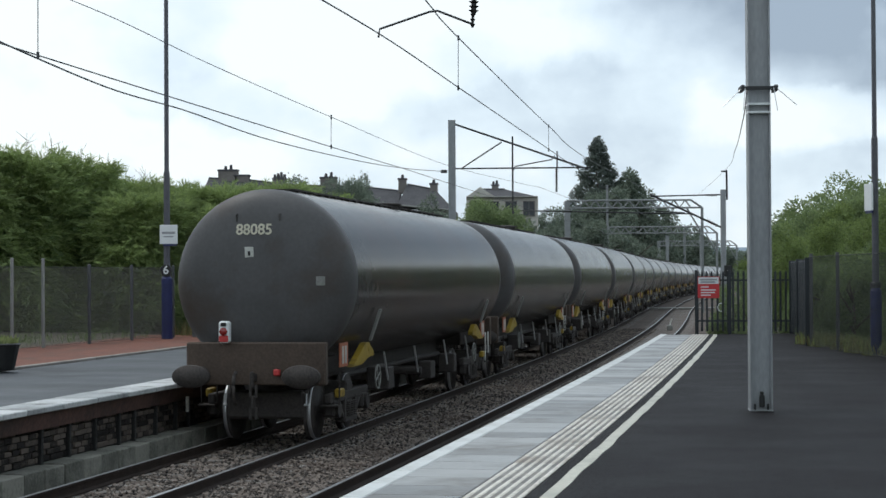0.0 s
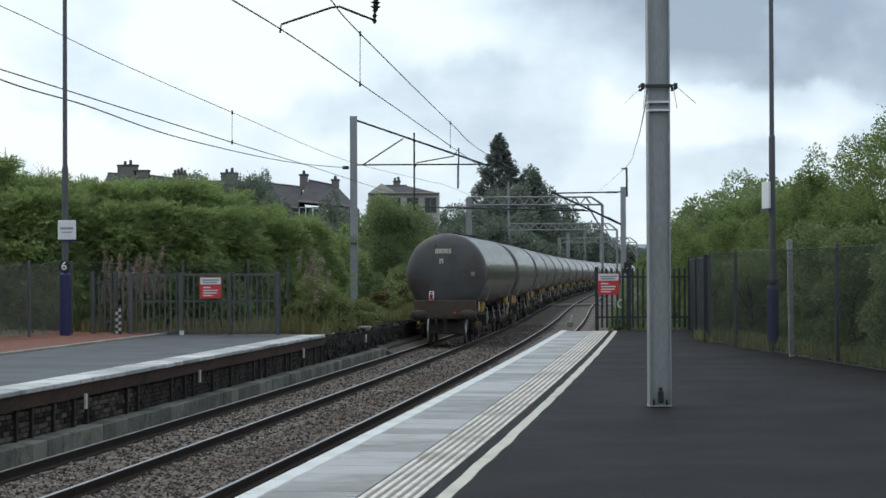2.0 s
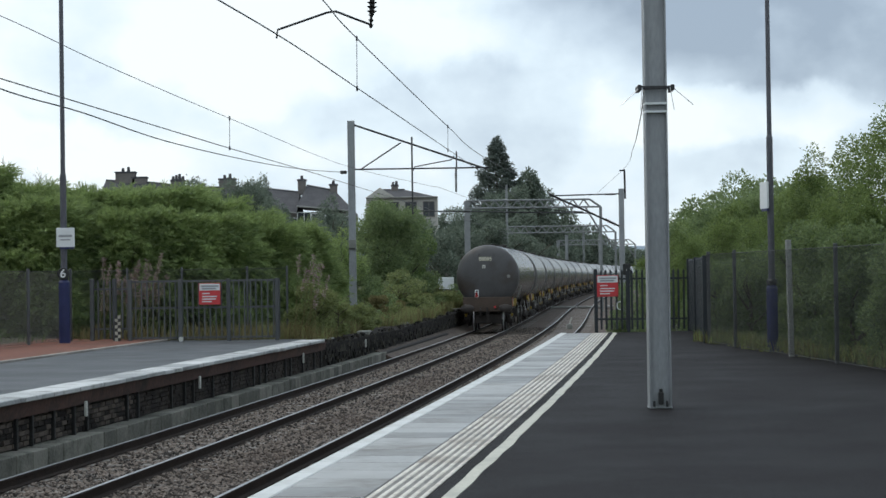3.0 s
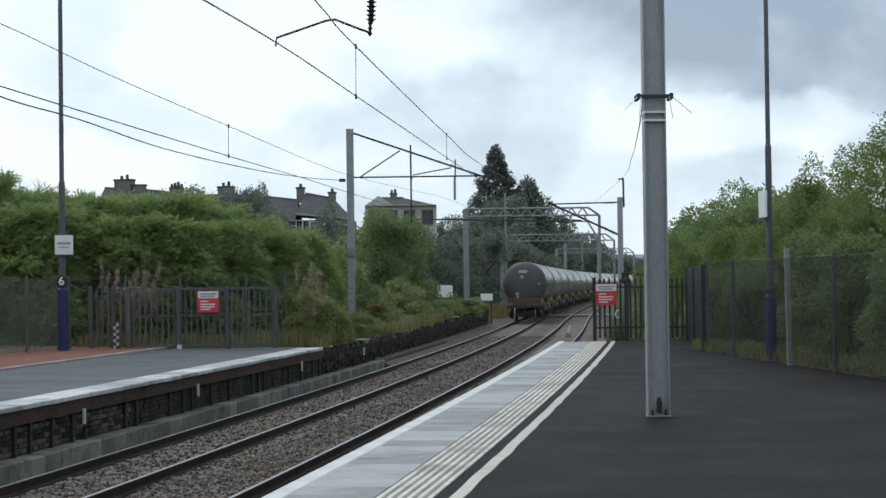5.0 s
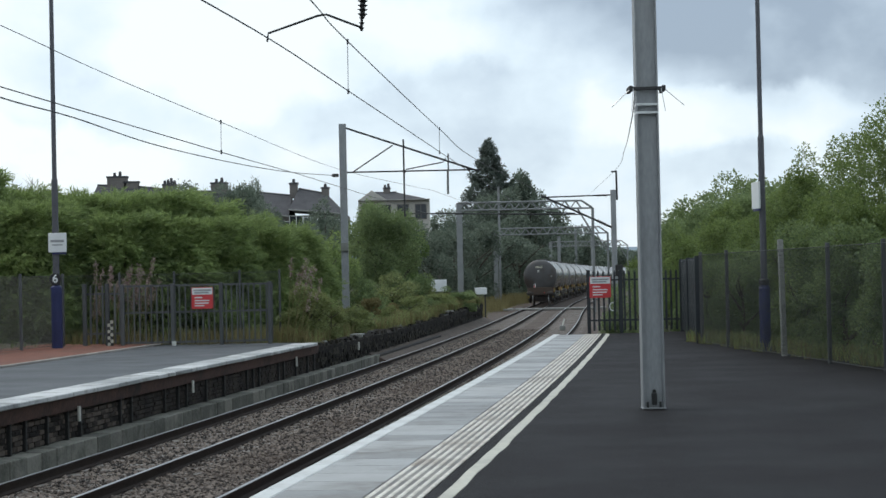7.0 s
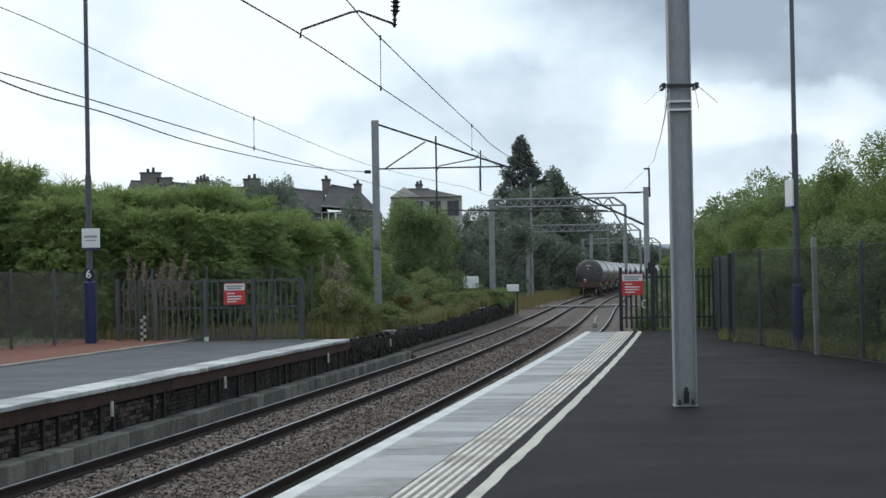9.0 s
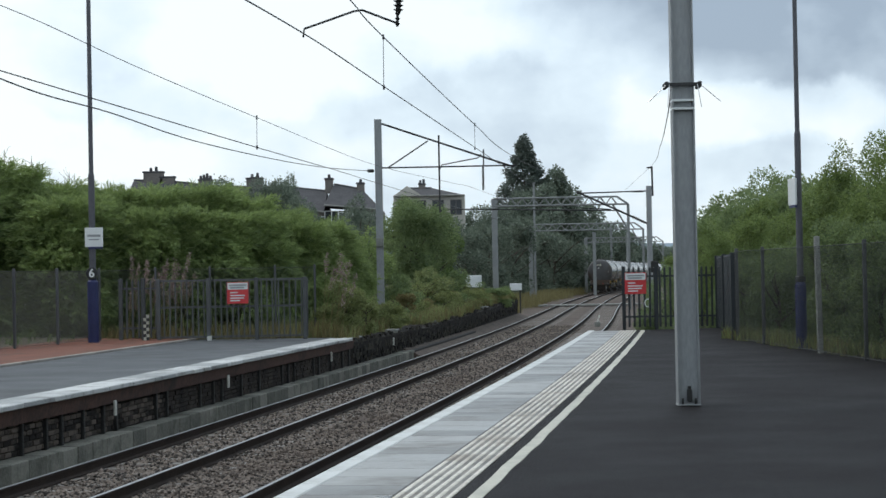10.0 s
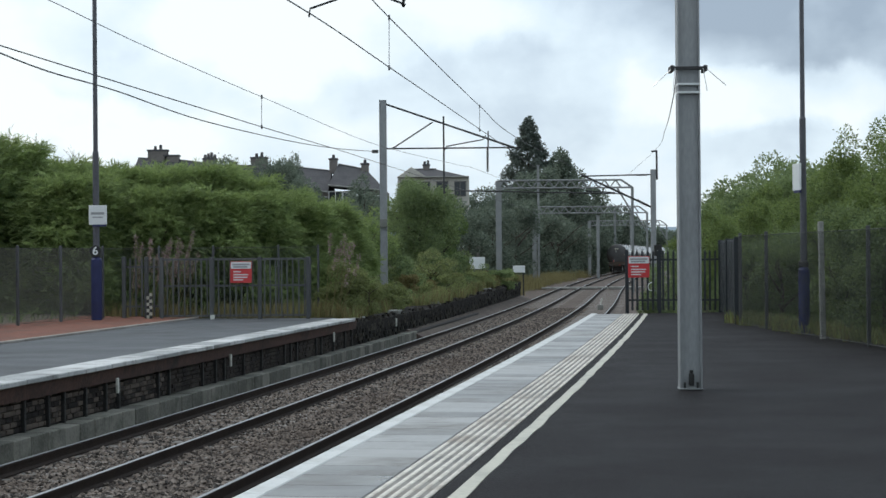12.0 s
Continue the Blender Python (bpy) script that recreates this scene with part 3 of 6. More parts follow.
        for cx, cy, cz in cube:
            j = random.uniform(0.75, 1.1)
            verts.append(along(y + cy * w * j, oc + (cx * 0.04 + t) * j, zc + cz * h * j))
        faces += [tuple(i + q for q in f) for f in cf]
    tagged(raw("rubble", verts, faces, M_RUBBLE, d), kind="stuff")
    cap = finish(boxm(-0.28, 0.08, -0.4, 0.4, -0.1, 0.02, 0.02), "cap_stone")
    for y in (49.2, 50.1, 56.6, 66, 85):
        part("cap_stone", cap, M_CONC, d, "loose pale cap stone", at=placed(y, LEDGE - 0.3, wall_top(y) + 0.07, random.uniform(-6, 6)))


build_platform_left()


def build_crossing():
    root = tagged(new("board_crossing"), "weathered grey board crossing laid over both tracks", "crossing", kind="structure")
    b = finish(boxm(-0.33, 0.33, -1.3, 1.3, -0.12, 0.0, 0.01), "board")
    for o in (-3.6, -2.75, -2.05, -1.3, -0.55, 0.15, 0.85, 1.6, 2.05, 2.9, 3.7):
        part("board", b, M_CONC, root, at=placed(141.5, o, RAIL + 0.03))


build_crossing()
# ---- tank wagons ----
PITCH = 17.5


def wheelset_mesh():
    prof = [(-0.83, 0.07), (-0.72, 0.07), (-0.72, 0.2), (-0.715, 0.2), (-0.715, 0.46), (-0.65, 0.465), (-0.62, 0.49), (-0.6, 0.49), (-0.6, 0.36), (-0.63, 0.3), (-0.63, 0.1), (-0.6, 0.085)]
    return lathe(prof + [(-a, r) for a, r in prof[::-1]], "Y", 28)


def side_frame_mesh():
    """Three-piece bogie side frame: arched top chord, lower chord, spring opening, axleboxes."""
    bm = bmesh.new()
    box(bm, -1.3, 1.3, -0.06, 0.06, 0.56, 0.72, 0.02)
    for s in (-1, 1):
        box(bm, s * 1.0 - 0.2, s * 1.0 + 0.2, -0.08, 0.08, 0.36, 0.62, 0.03)
        tube(bm, (s * 1.0, -0.13, 0.46), (s * 1.0, 0.13, 0.46), 0.13, seg=12)
        tube(bm, (s * 0.8, 0, 0.6), (s * 0.36, 0, 0.28), 0.06, seg=6)
        box(bm, s * 0.36 - 0.05, s * 0.36 + 0.05, -0.07, 0.07, 0.25, 0.62, 0.01)
    box(bm, -0.42, 0.42, -0.08, 0.08, 0.2, 0.3, 0.02)
    return bm


def spring_mesh():
    bm = bmesh.new()
    for x in (-0.2, 0, 0.2):
        for k in range(7):
            tube(bm, (x, 0, 0.3 + k * 0.036), (x, 0, 0.318 + k * 0.036), 0.075, seg=10)
    return bm


TANK_R, TANK_Z = 1.45, 2.505


def dome(r, R=TANK_R, d=0.62, e=3.0):
    """How far the dished end stands out at radius r."""
    return d * max(0.0, 1 - (r / R) ** e) ** (1 / e)


def build_wagon():
    w = empty("tank_wagon", Matrix.Identity(4), "grimy dark grey bogie oil tank wagon with yellow brackets", "tank wagon", "train of tank wagons")
    R, ZC = TANK_R, TANK_Z
    half = 8.05
    prof = [(-half + 0.62 - dome(r, R), max(r, 0.02)) for r in (0, 0.36, 0.67, 0.93, 1.12, 1.24, 1.325, 1.38, 1.415, 1.438, 1.448)] + [(-half + 0.62, R), (-half + 1.1, R)]
    bm = lathe(prof + [(-a, r) for a, r in prof[::-1]], "X", 72)
    tank = part("tank", bm, M_TANK, w, "grimy grey welded barrel with dished ends", pose(0, 0, ZC), True)
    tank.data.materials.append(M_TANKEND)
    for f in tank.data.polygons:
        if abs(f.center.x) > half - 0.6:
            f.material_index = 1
    # dark boxes added between the bogies to stand in for the shadow there
    part("centre_sill", boxm(-5.2, 5.2, -0.32, 0.32, 0.84, 1.12, 0.03), M_UNDER, w)
    for x in (-1.75, 1.75):
        part("brake_rigging", boxm(x - 1.1, x + 1.1, 0.35, 0.85, 0.45, 1.0, 0.04), M_UNDER, w)
    # catwalk, hatch and valves on the crown
    cw = bmesh.new()
    for i in range(26):
        x = -6.5 + i * 0.52
        box(cw, x - 0.22, x + 0.22, -0.24, 0.24, 0.06, 0.085)
        for y in (-0.22, 0.22):
            box(cw, x - 0.02, x + 0.02, y - 0.02, y + 0.02, -0.03, 0.06)
    part("catwalk", cw, M_UNDER, w, "dark crown catwalk of short gratings", pose(0, 0, ZC + R - 0.045))
    part("hatch", lathe([(0, 0.3), (0.1, 0.3), (0.11, 0.36), (0.14, 0.36), (0.16, 0.2)], "Z", 20), M_UNDER, w, at=pose(1.2, 0.0, ZC + R - 0.04))
    # headstocks, buffers, drawgear
    hs = finish(boxm(-0.09, 0.09, -1.11, 1.11, 0.9, 1.56, 0.02), "headstock")
    stub = finish(boxm(-1.1, 1.1, -0.75, 0.75, 0.98, 1.3, 0.02), "underframe_stub")
    bm = lathe([(0, 0.13), (0.28, 0.13), (0.28, 0.1), (0.52, 0.1)], "X", 14)
    r = bmesh.ops.create_cone(bm, cap_ends=True, segments=20, radius1=0.31, radius2=0.29, depth=0.06, matrix=Matrix.Translation((0.55, 0, 0)) @ Matrix.Diagonal((1, 1, 0.58, 1)) @ Euler((0, radians(90), 0)).to_matrix().to_4x4())
    buf = finish(bm, "buffer", True)
    hook = bmesh.new()
    box(hook, -0.02, 0.2, -0.03, 0.03, -0.06, 0.06, 0.01)
    box(hook, 0.16, 0.24, -0.03, 0.03, -0.14, 0.1, 0.02)
    hook = finish(hook, "drawhook")
    link = bmesh.new()
    for k in range(3):
        z = -0.1 - k * 0.17
        d = 0.03 if k % 2 else 0.045
        for e in (-d, d):
            tube(link, (0.2 + (e if k % 2 else 0), 0 if k % 2 else e, z), (0.2 + (e if k % 2 else 0), 0 if k % 2 else e, z - 0.19), 0.024, seg=6)
    link = finish(link, "coupling_link")
    hose = bmesh.new()
    pts = [(0.1, 0, 0.05), (0.2, 0, 0.0), (0.24, 0, -0.15), (0.2, 0, -0.38), (0.12, 0, -0.44)]
    for p, q in zip(pts, pts[1:]):
        tube(hose, p, q, 0.028, seg=8)
    hose = finish(hose, "brake_hose", True)
    glow_block = finish(boxm(0.08, 0.17, -0.05, 0.05, -0.05, 0.05, 0.015), "brake_cock")
    step = bmesh.new()
    box(step, -0.15, 0.15, -0.14, 0.14, -0.02, 0.0)
    for y in (-0.13, 0.13):
        tube(step, (0, y, 0), (0, y, 0.5), 0.014, seg=6)
    step = finish(step, "step")
    br = bmesh.new()
    for y in (-0.05, 0.05):
        vs = [br.verts.new(c) for c in ((-1.05, y, -0.12), (-0.35, y, -0.1), (0.1, y, 0.02), (0.5, y, 0.04), (0.5, y, 0.14), (0.14, y, 0.34), (-0.08, y, 0.34))]
        br.faces.new(vs if y > 0 else vs[::-1])
    br.verts.ensure_lookup_table()
    for i in range(7):
        j = (i + 1) % 7
        br.faces.new((br.verts[i], br.verts[j], br.verts[7 + j], br.verts[7 + i]))
    bmesh.ops.recalc_face_normals(br, faces=br.faces)
    for v in br.verts:
        v.co.z = 0.1 + v.co.z * 0.78
    for y in (-0.055, 0.055):
        tube(br, (0.12, y - 0.004, 0.25), (0.12, y + 0.004, 0.25), 0.035, seg=10)
    br = finish(br, "saddle_bracket")
    strap = finish(boxm(-0.032, 0.032, -0.025, 0.025, 0, 0.55, 0.008), "lifting_strap")
    plate = finish(boxm(-0.26, 0.26, -0.012, 0.012, -0.19, 0.19), "label_plate")
    bar = finish(boxm(-0.045, 0.045, -0.006, 0.006, -0.14, 0.14), "label_bar")
    lab2 = finish(boxm(-0.05, 0.05, -0.01, 0.01, -0.25, 0.25), "white_panel")
    wheel_ring = bmesh.new()
    for k in range(16):
        a, b = 2 * math.pi * k / 16, 2 * math.pi * (k + 1) / 16
        tube(wheel_ring, (0.2 * math.cos(a), 0, 0.2 * math.sin(a)), (0.2 * math.cos(b), 0, 0.2 * math.sin(b)), 0.016, seg=5)
    for k in range(4):
        a = math.pi * k / 2 + 0.4
        tube(wheel_ring, (0, 0, 0), (0.2 * math.cos(a), 0, 0.2 * math.sin(a)), 0.012, seg=5)
    wheel_ring = finish(wheel_ring, "handwheel")
    ws = finish(wheelset_mesh(), "wheelset", True)
    tyre = finish(lathe([(-0.03, 0.4), (-0.03, 0.462), (-0.026, 0.466), (0.026, 0.468), (0.03, 0.4)], "Y", 28), "tyre", True)
    sf = finish(side_frame_mesh(), "side_frame")
    sp = finish(spring_mesh(), "spring_nest")
    bol = finish(boxm(-0.22, 0.22, -1.0, 1.0, 0.5, 0.86, 0.03), "bolster")
    for s in (-1, 1):
        turn = pose(0, 0, 0, 0, 0, 0 if s > 0 else 180)
        flip = lambda x, y, z: pose(s * x, s * y, z, 0, 0, 0 if s > 0 else 180)
        h = part("headstock", hs, M_GRIME, w, "brown grimy headstock beam", flip(8.12, 0, 0))
        part("underframe_stub", stub, M_UNDER, w, at=flip(7.0, 0, 0))
        for y in (-0.8635, 0.8635):
            part("buffer", buf, M_UNDER, w, "oval-headed black buffer", flip(8.2, y, 1.06))
        part("drawhook", hook, M_UNDER, w, at=flip(8.2, 0, 1.02))
        part("coupling_link", link, M_UNDER, w, at=flip(8.2, 0.02, 1.02))
        part("brake_hose", hose, M_UNDER, w, at=flip(8.15, -0.3, 1.05))
        # red-painted block takes the place of a small lit lamp's red glow
        part("brake_cock", glow_block, M_REDPAINT, w, "red block standing for a lit red lamp's glow", flip(8.15, -0.36 * s, 1.1))
        for side in (-1, 1):
            part("saddle_bracket", br, M_YELLOW, w, "yellow saddle bracket", pose(s * 5.6, side * 1.12, 1.1, 0, 0, 180 if s > 0 else 0))
            part("lifting_strap", strap, M_CONC, w, "grey support strap", pose(s * 5.72, side * 1.25, 1.5, -19 * side))
            part("step", step, M_UNDER, w, at=pose(s * 7.4, side * 1.0, 0.55))
        # writing at the tail-side corners
        lp = part("label_plate", plate, M_ORANGE, w, "orange label plate with pale bars", pose(s * 6.95, -1.09, 1.32))
        for k, dx in enumerate((-0.1, 0.09)):
            part("label_bar", bar, M_PALE, lp, at=pose(dx, -0.016, 0.0))
        part("handwheel", wheel_ring, M_CONC, w, "pale brake handwheel", pose(s * 5.0, -1.22, 0.86))
        if s > 0:
            for x in (7.35, 7.75):
                part("white_panel", lab2, M_PALE, w, "white lettered panel", pose(x, -1.1, 0.98))
        # black box added to fill the space between the wheels as shade does
        part("brake_beam", boxm(-0.12, 0.12, -0.62, 0.62, 0.34, 0.78, 0.04), M_UNDER, w, "black block in place of the shade between the wheels", pose(s * 7.55, 0, 0))
        bog = part("bogie", bol, M_UNDER, w, "black freight bogie", pose(s * 6.15, 0, 0))
        for side in (-1, 1):
            part("side_frame", sf, M_UNDER, bog, at=pose(0, side * 0.95, 0))
            part("spring_nest", sp, M_UNDER, bog, at=pose(0, side * 1.0, 0))
            part("damper_cap", boxm(-0.16, 0.16, -0.05, 0.05, -0.07, 0.07, 0.02), M_YELLOW, bog, "yellow damper cap", pose(s * 0.95, side * 1.06, 0.72))
        for x in (-1.0, 1.0):
            axle = part("wheelset", ws, M_UNDER, w, "black wheelset with bright rim", pose(s * 6.15 + x, 0, 0.46 + 0.004))
            for side in (-1, 1):
                part("tyre", tyre, M_BRIGHT, axle, "bright worn tyre tread", pose(0, side * 0.683, 0))
    # pipes and brake gear between the bogies
    pp = bmesh.new()
    tube(pp, (-4.4, -0.5, 0.86), (4.4, -0.5, 0.86), 0.05)
    tube(pp, (-4.4, 0.4, 0.8), (4.4, 0.4, 0.8), 0.03)
    tube(pp, (-0.3, -1.05, 0.72), (-0.3, 1.05, 0.72), 0.08)
    tube(pp, (-0.3, 0, 0.72), (-0.3, 0, 1.12), 0.12)
    part("discharge_pipe", pp, M_UNDER, w)
    for x in (-2.6, 2.2):
        part("air_reservoir", tubem((x - 0.5, 0.2, 0.72), (x + 0.5, 0.2, 0.72), 0.2, seg=14), M_UNDER, w)
    for b in ((-3.6, -3.1, -1.1, -0.7, 0.55, 0.95), (3.1, 3.4, -1.1, -0.75, 0.5, 0.9), (0.7, 1.2, -1.05, -0.8, 0.5, 0.85)):
        part("brake_equipment_box", boxm(*b, 0.02), M_UNDER, w)
    for x in (-4.2, -1.5, 1.6, 4.2):
        lv = bmesh.new()
        tube(lv, (x, -1.15, 1.25), (x + 0.12, -1.2, 0.75), 0.018, seg=6)
        part("brake_lever", lv, M_BRIGHT, w, "bright worn lever")
    part("data_panel", boxm(-0.14, 0.14, -0.012, 0.012, -0.28, 0.28), M_PALE, w, "small faded data panel", pose(2.3, -1.31, 2.1, 18, 20))
    return w


wagon = build_wagon()


def dress_tail(w):
    """The last wagon: number, hazard label, tail lamp, pale stains on the end."""
    # painted marks follow the dished end
    def wrapped(me, yc, zc, lift):
        for v in me.vertices:
            y, z = yc - v.co.x, zc + v.co.y
            r = math.hypot(y, z - TANK_Z)
            x = 7.43 + dome(r)
            v.co = Vector((-x - lift - v.co.z, y, z))
        me.update()
        return me

    part("running_number", wrapped(text_mesh("88085", 0.235, bold=0.004), 0.07, 3.3, 0.006), M_CREAMNO, w, "cream painted running number")
    hz = part("hazard_label", boxm(-0.07, 0.07, -0.006, 0.006, -0.115, 0.115, 0.002), M_PALE, w, "small white hazard label", pose(-8.045, 0.14, 2.92, 8, 0, -90))
    part("label_bar", boxm(-0.02, 0.02, -0.004, 0.004, -0.05, 0.02), M_BLACK, hz, at=pose(0, -0.006, 0.03))
    lamp = part("tail_lamp", boxm(-0.08, 0.08, -0.085, 0.085, -0.17, 0.17, 0.03), M_SIGNW, w, "white and red oil-type tail lamp on the headstock", pose(-8.26, 0.47, 1.72))
    part("red_base", boxm(-0.082, 0.0, -0.07, 0.07, -0.15, -0.05, 0.005), M_REDPAINT, lamp, at=pose(-0.006, 0, 0))
    part("lens", lathe([(-0.03, 0.05), (-0.012, 0.062), (0.02, 0.065)], "X", 20), M_REDLENS, lamp, "dark red lens", pose(-0.08, 0, 0.01), True)
    part("lamp_top", boxm(-0.05, 0.03, -0.045, 0.045, 0.09, 0.15, 0.008), M_BLACK, lamp, at=pose(-0.04, 0, 0))
    for y in (-0.33, 0.36):
        bm = bmesh.new()
        tube(bm, (0, 0, 0), (-0.06, 0, -0.02), 0.014, seg=6)
        tube(bm, (-0.06, 0, -0.02), (0.0, 0, -0.24), 0.014, seg=6)
        part("grab_iron", bm, M_TANK, w, at=pose(-7.93, y, 3.55, 0, 0, 0))
    part("faded_patch", boxm(-0.01, 0.006, -0.07, 0.07, -0.07, 0.07, 0.002), M_CONC, w, "pale faded patch", pose(-7.43 - dome(0.98), -0.98, 2.5, 0, 0, 18))
    # bright slivers modelled in place of the glints at the last wheels
    for y in (-0.66, 0.66):
        bm = bmesh.new()
        tube(bm, (0, 0, -0.05), (0.02, 0.0, 0.12), 0.014, seg=6)
        box(bm, -0.02, 0.02, -0.035, 0.035, -0.075, -0.04, 0.008)
        part("brake_shoe", bm, M_BRIGHT, w, "bright steel sliver for the glint at the wheel", pose(-7.66, y, 0.62))


SPEED, START = 18.4, 26.85


def run(dist):
    """A point and heading on the far line, dist metres out from the camera along y."""
    p = along(dist, -1.65, RAIL)
    return pose(p.x, p.y, p.z, 0, 0, 90 + heading(dist))


TRAIN = [wagon]
for _k in range(17):
    TRAIN.append(copy_thing(wagon, Matrix.Identity(4)))
dress_tail(wagon)
tagged(wagon, "grimy dark grey tank wagon, last of the train, with tail lamp")
# ---- overhead line ----


def poly_tube(pts, r, seg=6):
    """One unbroken tube of even thickness through pts."""
    pts = [Vector(p) for p in pts]
    bm = bmesh.new()
    side, rings = None, []
    for i, p in enumerate(pts):
        d = (pts[min(i + 1, len(pts) - 1)] - pts[max(i - 1, 0)]).normalized()
        if side is None:
            side = d.orthogonal().normalized()
        side = (side - d * side.dot(d)).normalized()
        up = d.cross(side)
        rings.append([bm.verts.new(p + (side * math.cos(2 * math.pi * k / seg) + up * math.sin(2 * math.pi * k / seg)) * r) for k in range(seg)])
    for a, b in zip(rings, rings[1:]):
        for k in range(seg):
            bm.faces.new((a[k], a[(k + 1) % seg], b[(k + 1) % seg], b[k]))
    bm.faces.new(rings[0][::-1])
    bm.faces.new(rings[-1])
    return bm


def smooth_line(pts, n=10):
    """Points of a soft curve through pts."""
    pts = [Vector(p) for p in pts]
    out = []
    for i in range(len(pts) - 1):
        p0, p1, p2, p3 = pts[max(i - 1, 0)], pts[i], pts[i + 1], pts[min(i + 2, len(pts) - 1)]
        for k in range(n):
            t = k / n
            m1, m2 = (p2 - p0) / 2, (p3 - p1) / 2
            h = 2 * t ** 3 - 3 * t ** 2 + 1, t ** 3 - 2 * t ** 2 + t, -2 * t ** 3 + 3 * t ** 2, t ** 3 - t ** 2
            out.append(p1 * h[0] + m1 * h[1] + p2 * h[2] + m2 * h[3])
    return out + [pts[-1]]


def wire(name, pts, r, label, n=8):
    return tagged(part(name, poly_tube(smooth_line(pts, n), r, 5), M_WIRE), label, "overhead wire", "overhead wires")


def build_wires():
    near_c = [(-2.604, 13.000, 4.261), (-1.965, 22.100, 4.627), (-1.286, 29.000, 4.664), (0.413, 45.000, 4.645), (5.791, 92.000, 4.308), (14.136, 170.000, 4.409), (27.927, 300.000, 4.338)]
    near_m = [(-1.913, 17.000, 5.213), (-1.601, 25.500, 5.543), (-1.308, 29.000, 5.482), (0.203, 44.000, 5.282), (1.373, 54.000, 5.135), (5.659, 92.000, 5.662), (13.882, 170.000, 5.686)]
    far_c = [(-5.912, 17.000, 4.150), (-5.626, 23.000, 4.257), (-4.068, 35.000, 4.178), (-3.485, 50.000, 4.539), (-1.770, 68.000, 4.598), (9.356, 170.000, 4.553)]
    far_m = [(-5.910, 17.000, 4.871), (-5.622, 23.000, 5.064), (-5.095, 28.000, 4.959), (-4.064, 35.000, 4.759), (-2.781, 53.000, 4.921), (-0.462, 64.000, 4.856), (0.582, 67.000, 4.683), (6.760, 130.000, 5.295)]
    feed = [(-6.260, 18.000, 4.410), (-6.360, 26.000, 4.450), (-6.130, 31.000, 4.540), (-5.886, 39.000, 4.636), (-5.099, 49.000, 4.832), (-4.405, 58.000, 5.131), (-3.517, 65.800, 5.464)]
    wire("contact_wire", near_c, 0.009, "contact wire over the near track")
    wire("catenary_wire", near_m, 0.010, "catenary wire over the near track")
    wire("contact_wire", far_c, 0.009, "contact wire over the far track")
    wire("catenary_wire", far_m, 0.006, "catenary wire over the far track")
    wire("feeder_wire", feed, 0.012, "heavy feeder cable dead-ended at a mast")
    wire("earth_wire", [(2.504, 22.100, 3.843), (3.551, 32.000, 4.335), (5.872, 55.000, 5.406), (9.324, 92.000, 6.928), (13.846, 160.000, 8.745)], 0.009, "thin sagging earth wire between masts")
    for top, bot in (((-1.308, 29.000, 5.482), (-1.314, 29.000, 4.673)), ((0.203, 44.000, 5.282), (0.198, 44.000, 4.704)), ((-4.064, 35.000, 4.759), (-4.068, 35.000, 4.178)), ((-5.908, 21.000, 5.169), (-5.911, 21.000, 4.280))):
        bm = tubem(top, bot, 0.006, seg=5)
        for p in (top, bot):
            tube(bm, Vector(p) - Vector((0, 0, 0.04)), Vector(p) + Vector((0, 0, 0.04)), 0.018, seg=6)
        tagged(part("dropper", bm, M_WIRE), "thin dropper wire with small clips", "dropper", "droppers")


build_wires()


def insulator(p, q, r=0.05, n=7):
    """A rod with sheds from p to q, turned in one piece."""
    p, q = Vector(p), Vector(q)
    ln = (q - p).length
    prof = [(0, r * 0.45)]
    for k in range(n):
        prof += [((k + 0.3) / n * ln, r * 0.45), ((k + 0.34) / n * ln, r), ((k + 0.75) / n * ln, r * 0.5)]
    bm = lathe(prof + [(ln, r * 0.45)], "Z", 12)
    bm.transform(Matrix.Translation(p) @ Vector((0, 0, 1)).rotation_difference(q - p).to_matrix().to_4x4())
    return bm


def h_section(w, d, t, setback, z0, z1):
    """A rolled steel section: two flanges seen edge-on and a web between them."""
    bm = bmesh.new()
    ring = [(-w, -d), (-w + t, -d), (-w + t, -setback), (w - t, -setback), (w - t, -d), (w, -d), (w, d), (w - t, d), (w - t, -setback + 0.015), (-w + t, -setback + 0.015), (-w + t, d), (-w, d)]
    lo = [bm.verts.new((x, y, z0)) for x, y in ring]
    hi = [bm.verts.new((x, y, z1)) for x, y in ring]
    n = len(ring)
    for i in range(n):
        bm.faces.new((lo[i], lo[(i + 1) % n], hi[(i + 1) % n], hi[i]))
    bm.faces.new(lo[::-1])
    bm.faces.new(hi)
    bmesh.ops.recalc_face_normals(bm, faces=bm.faces)
    return bm


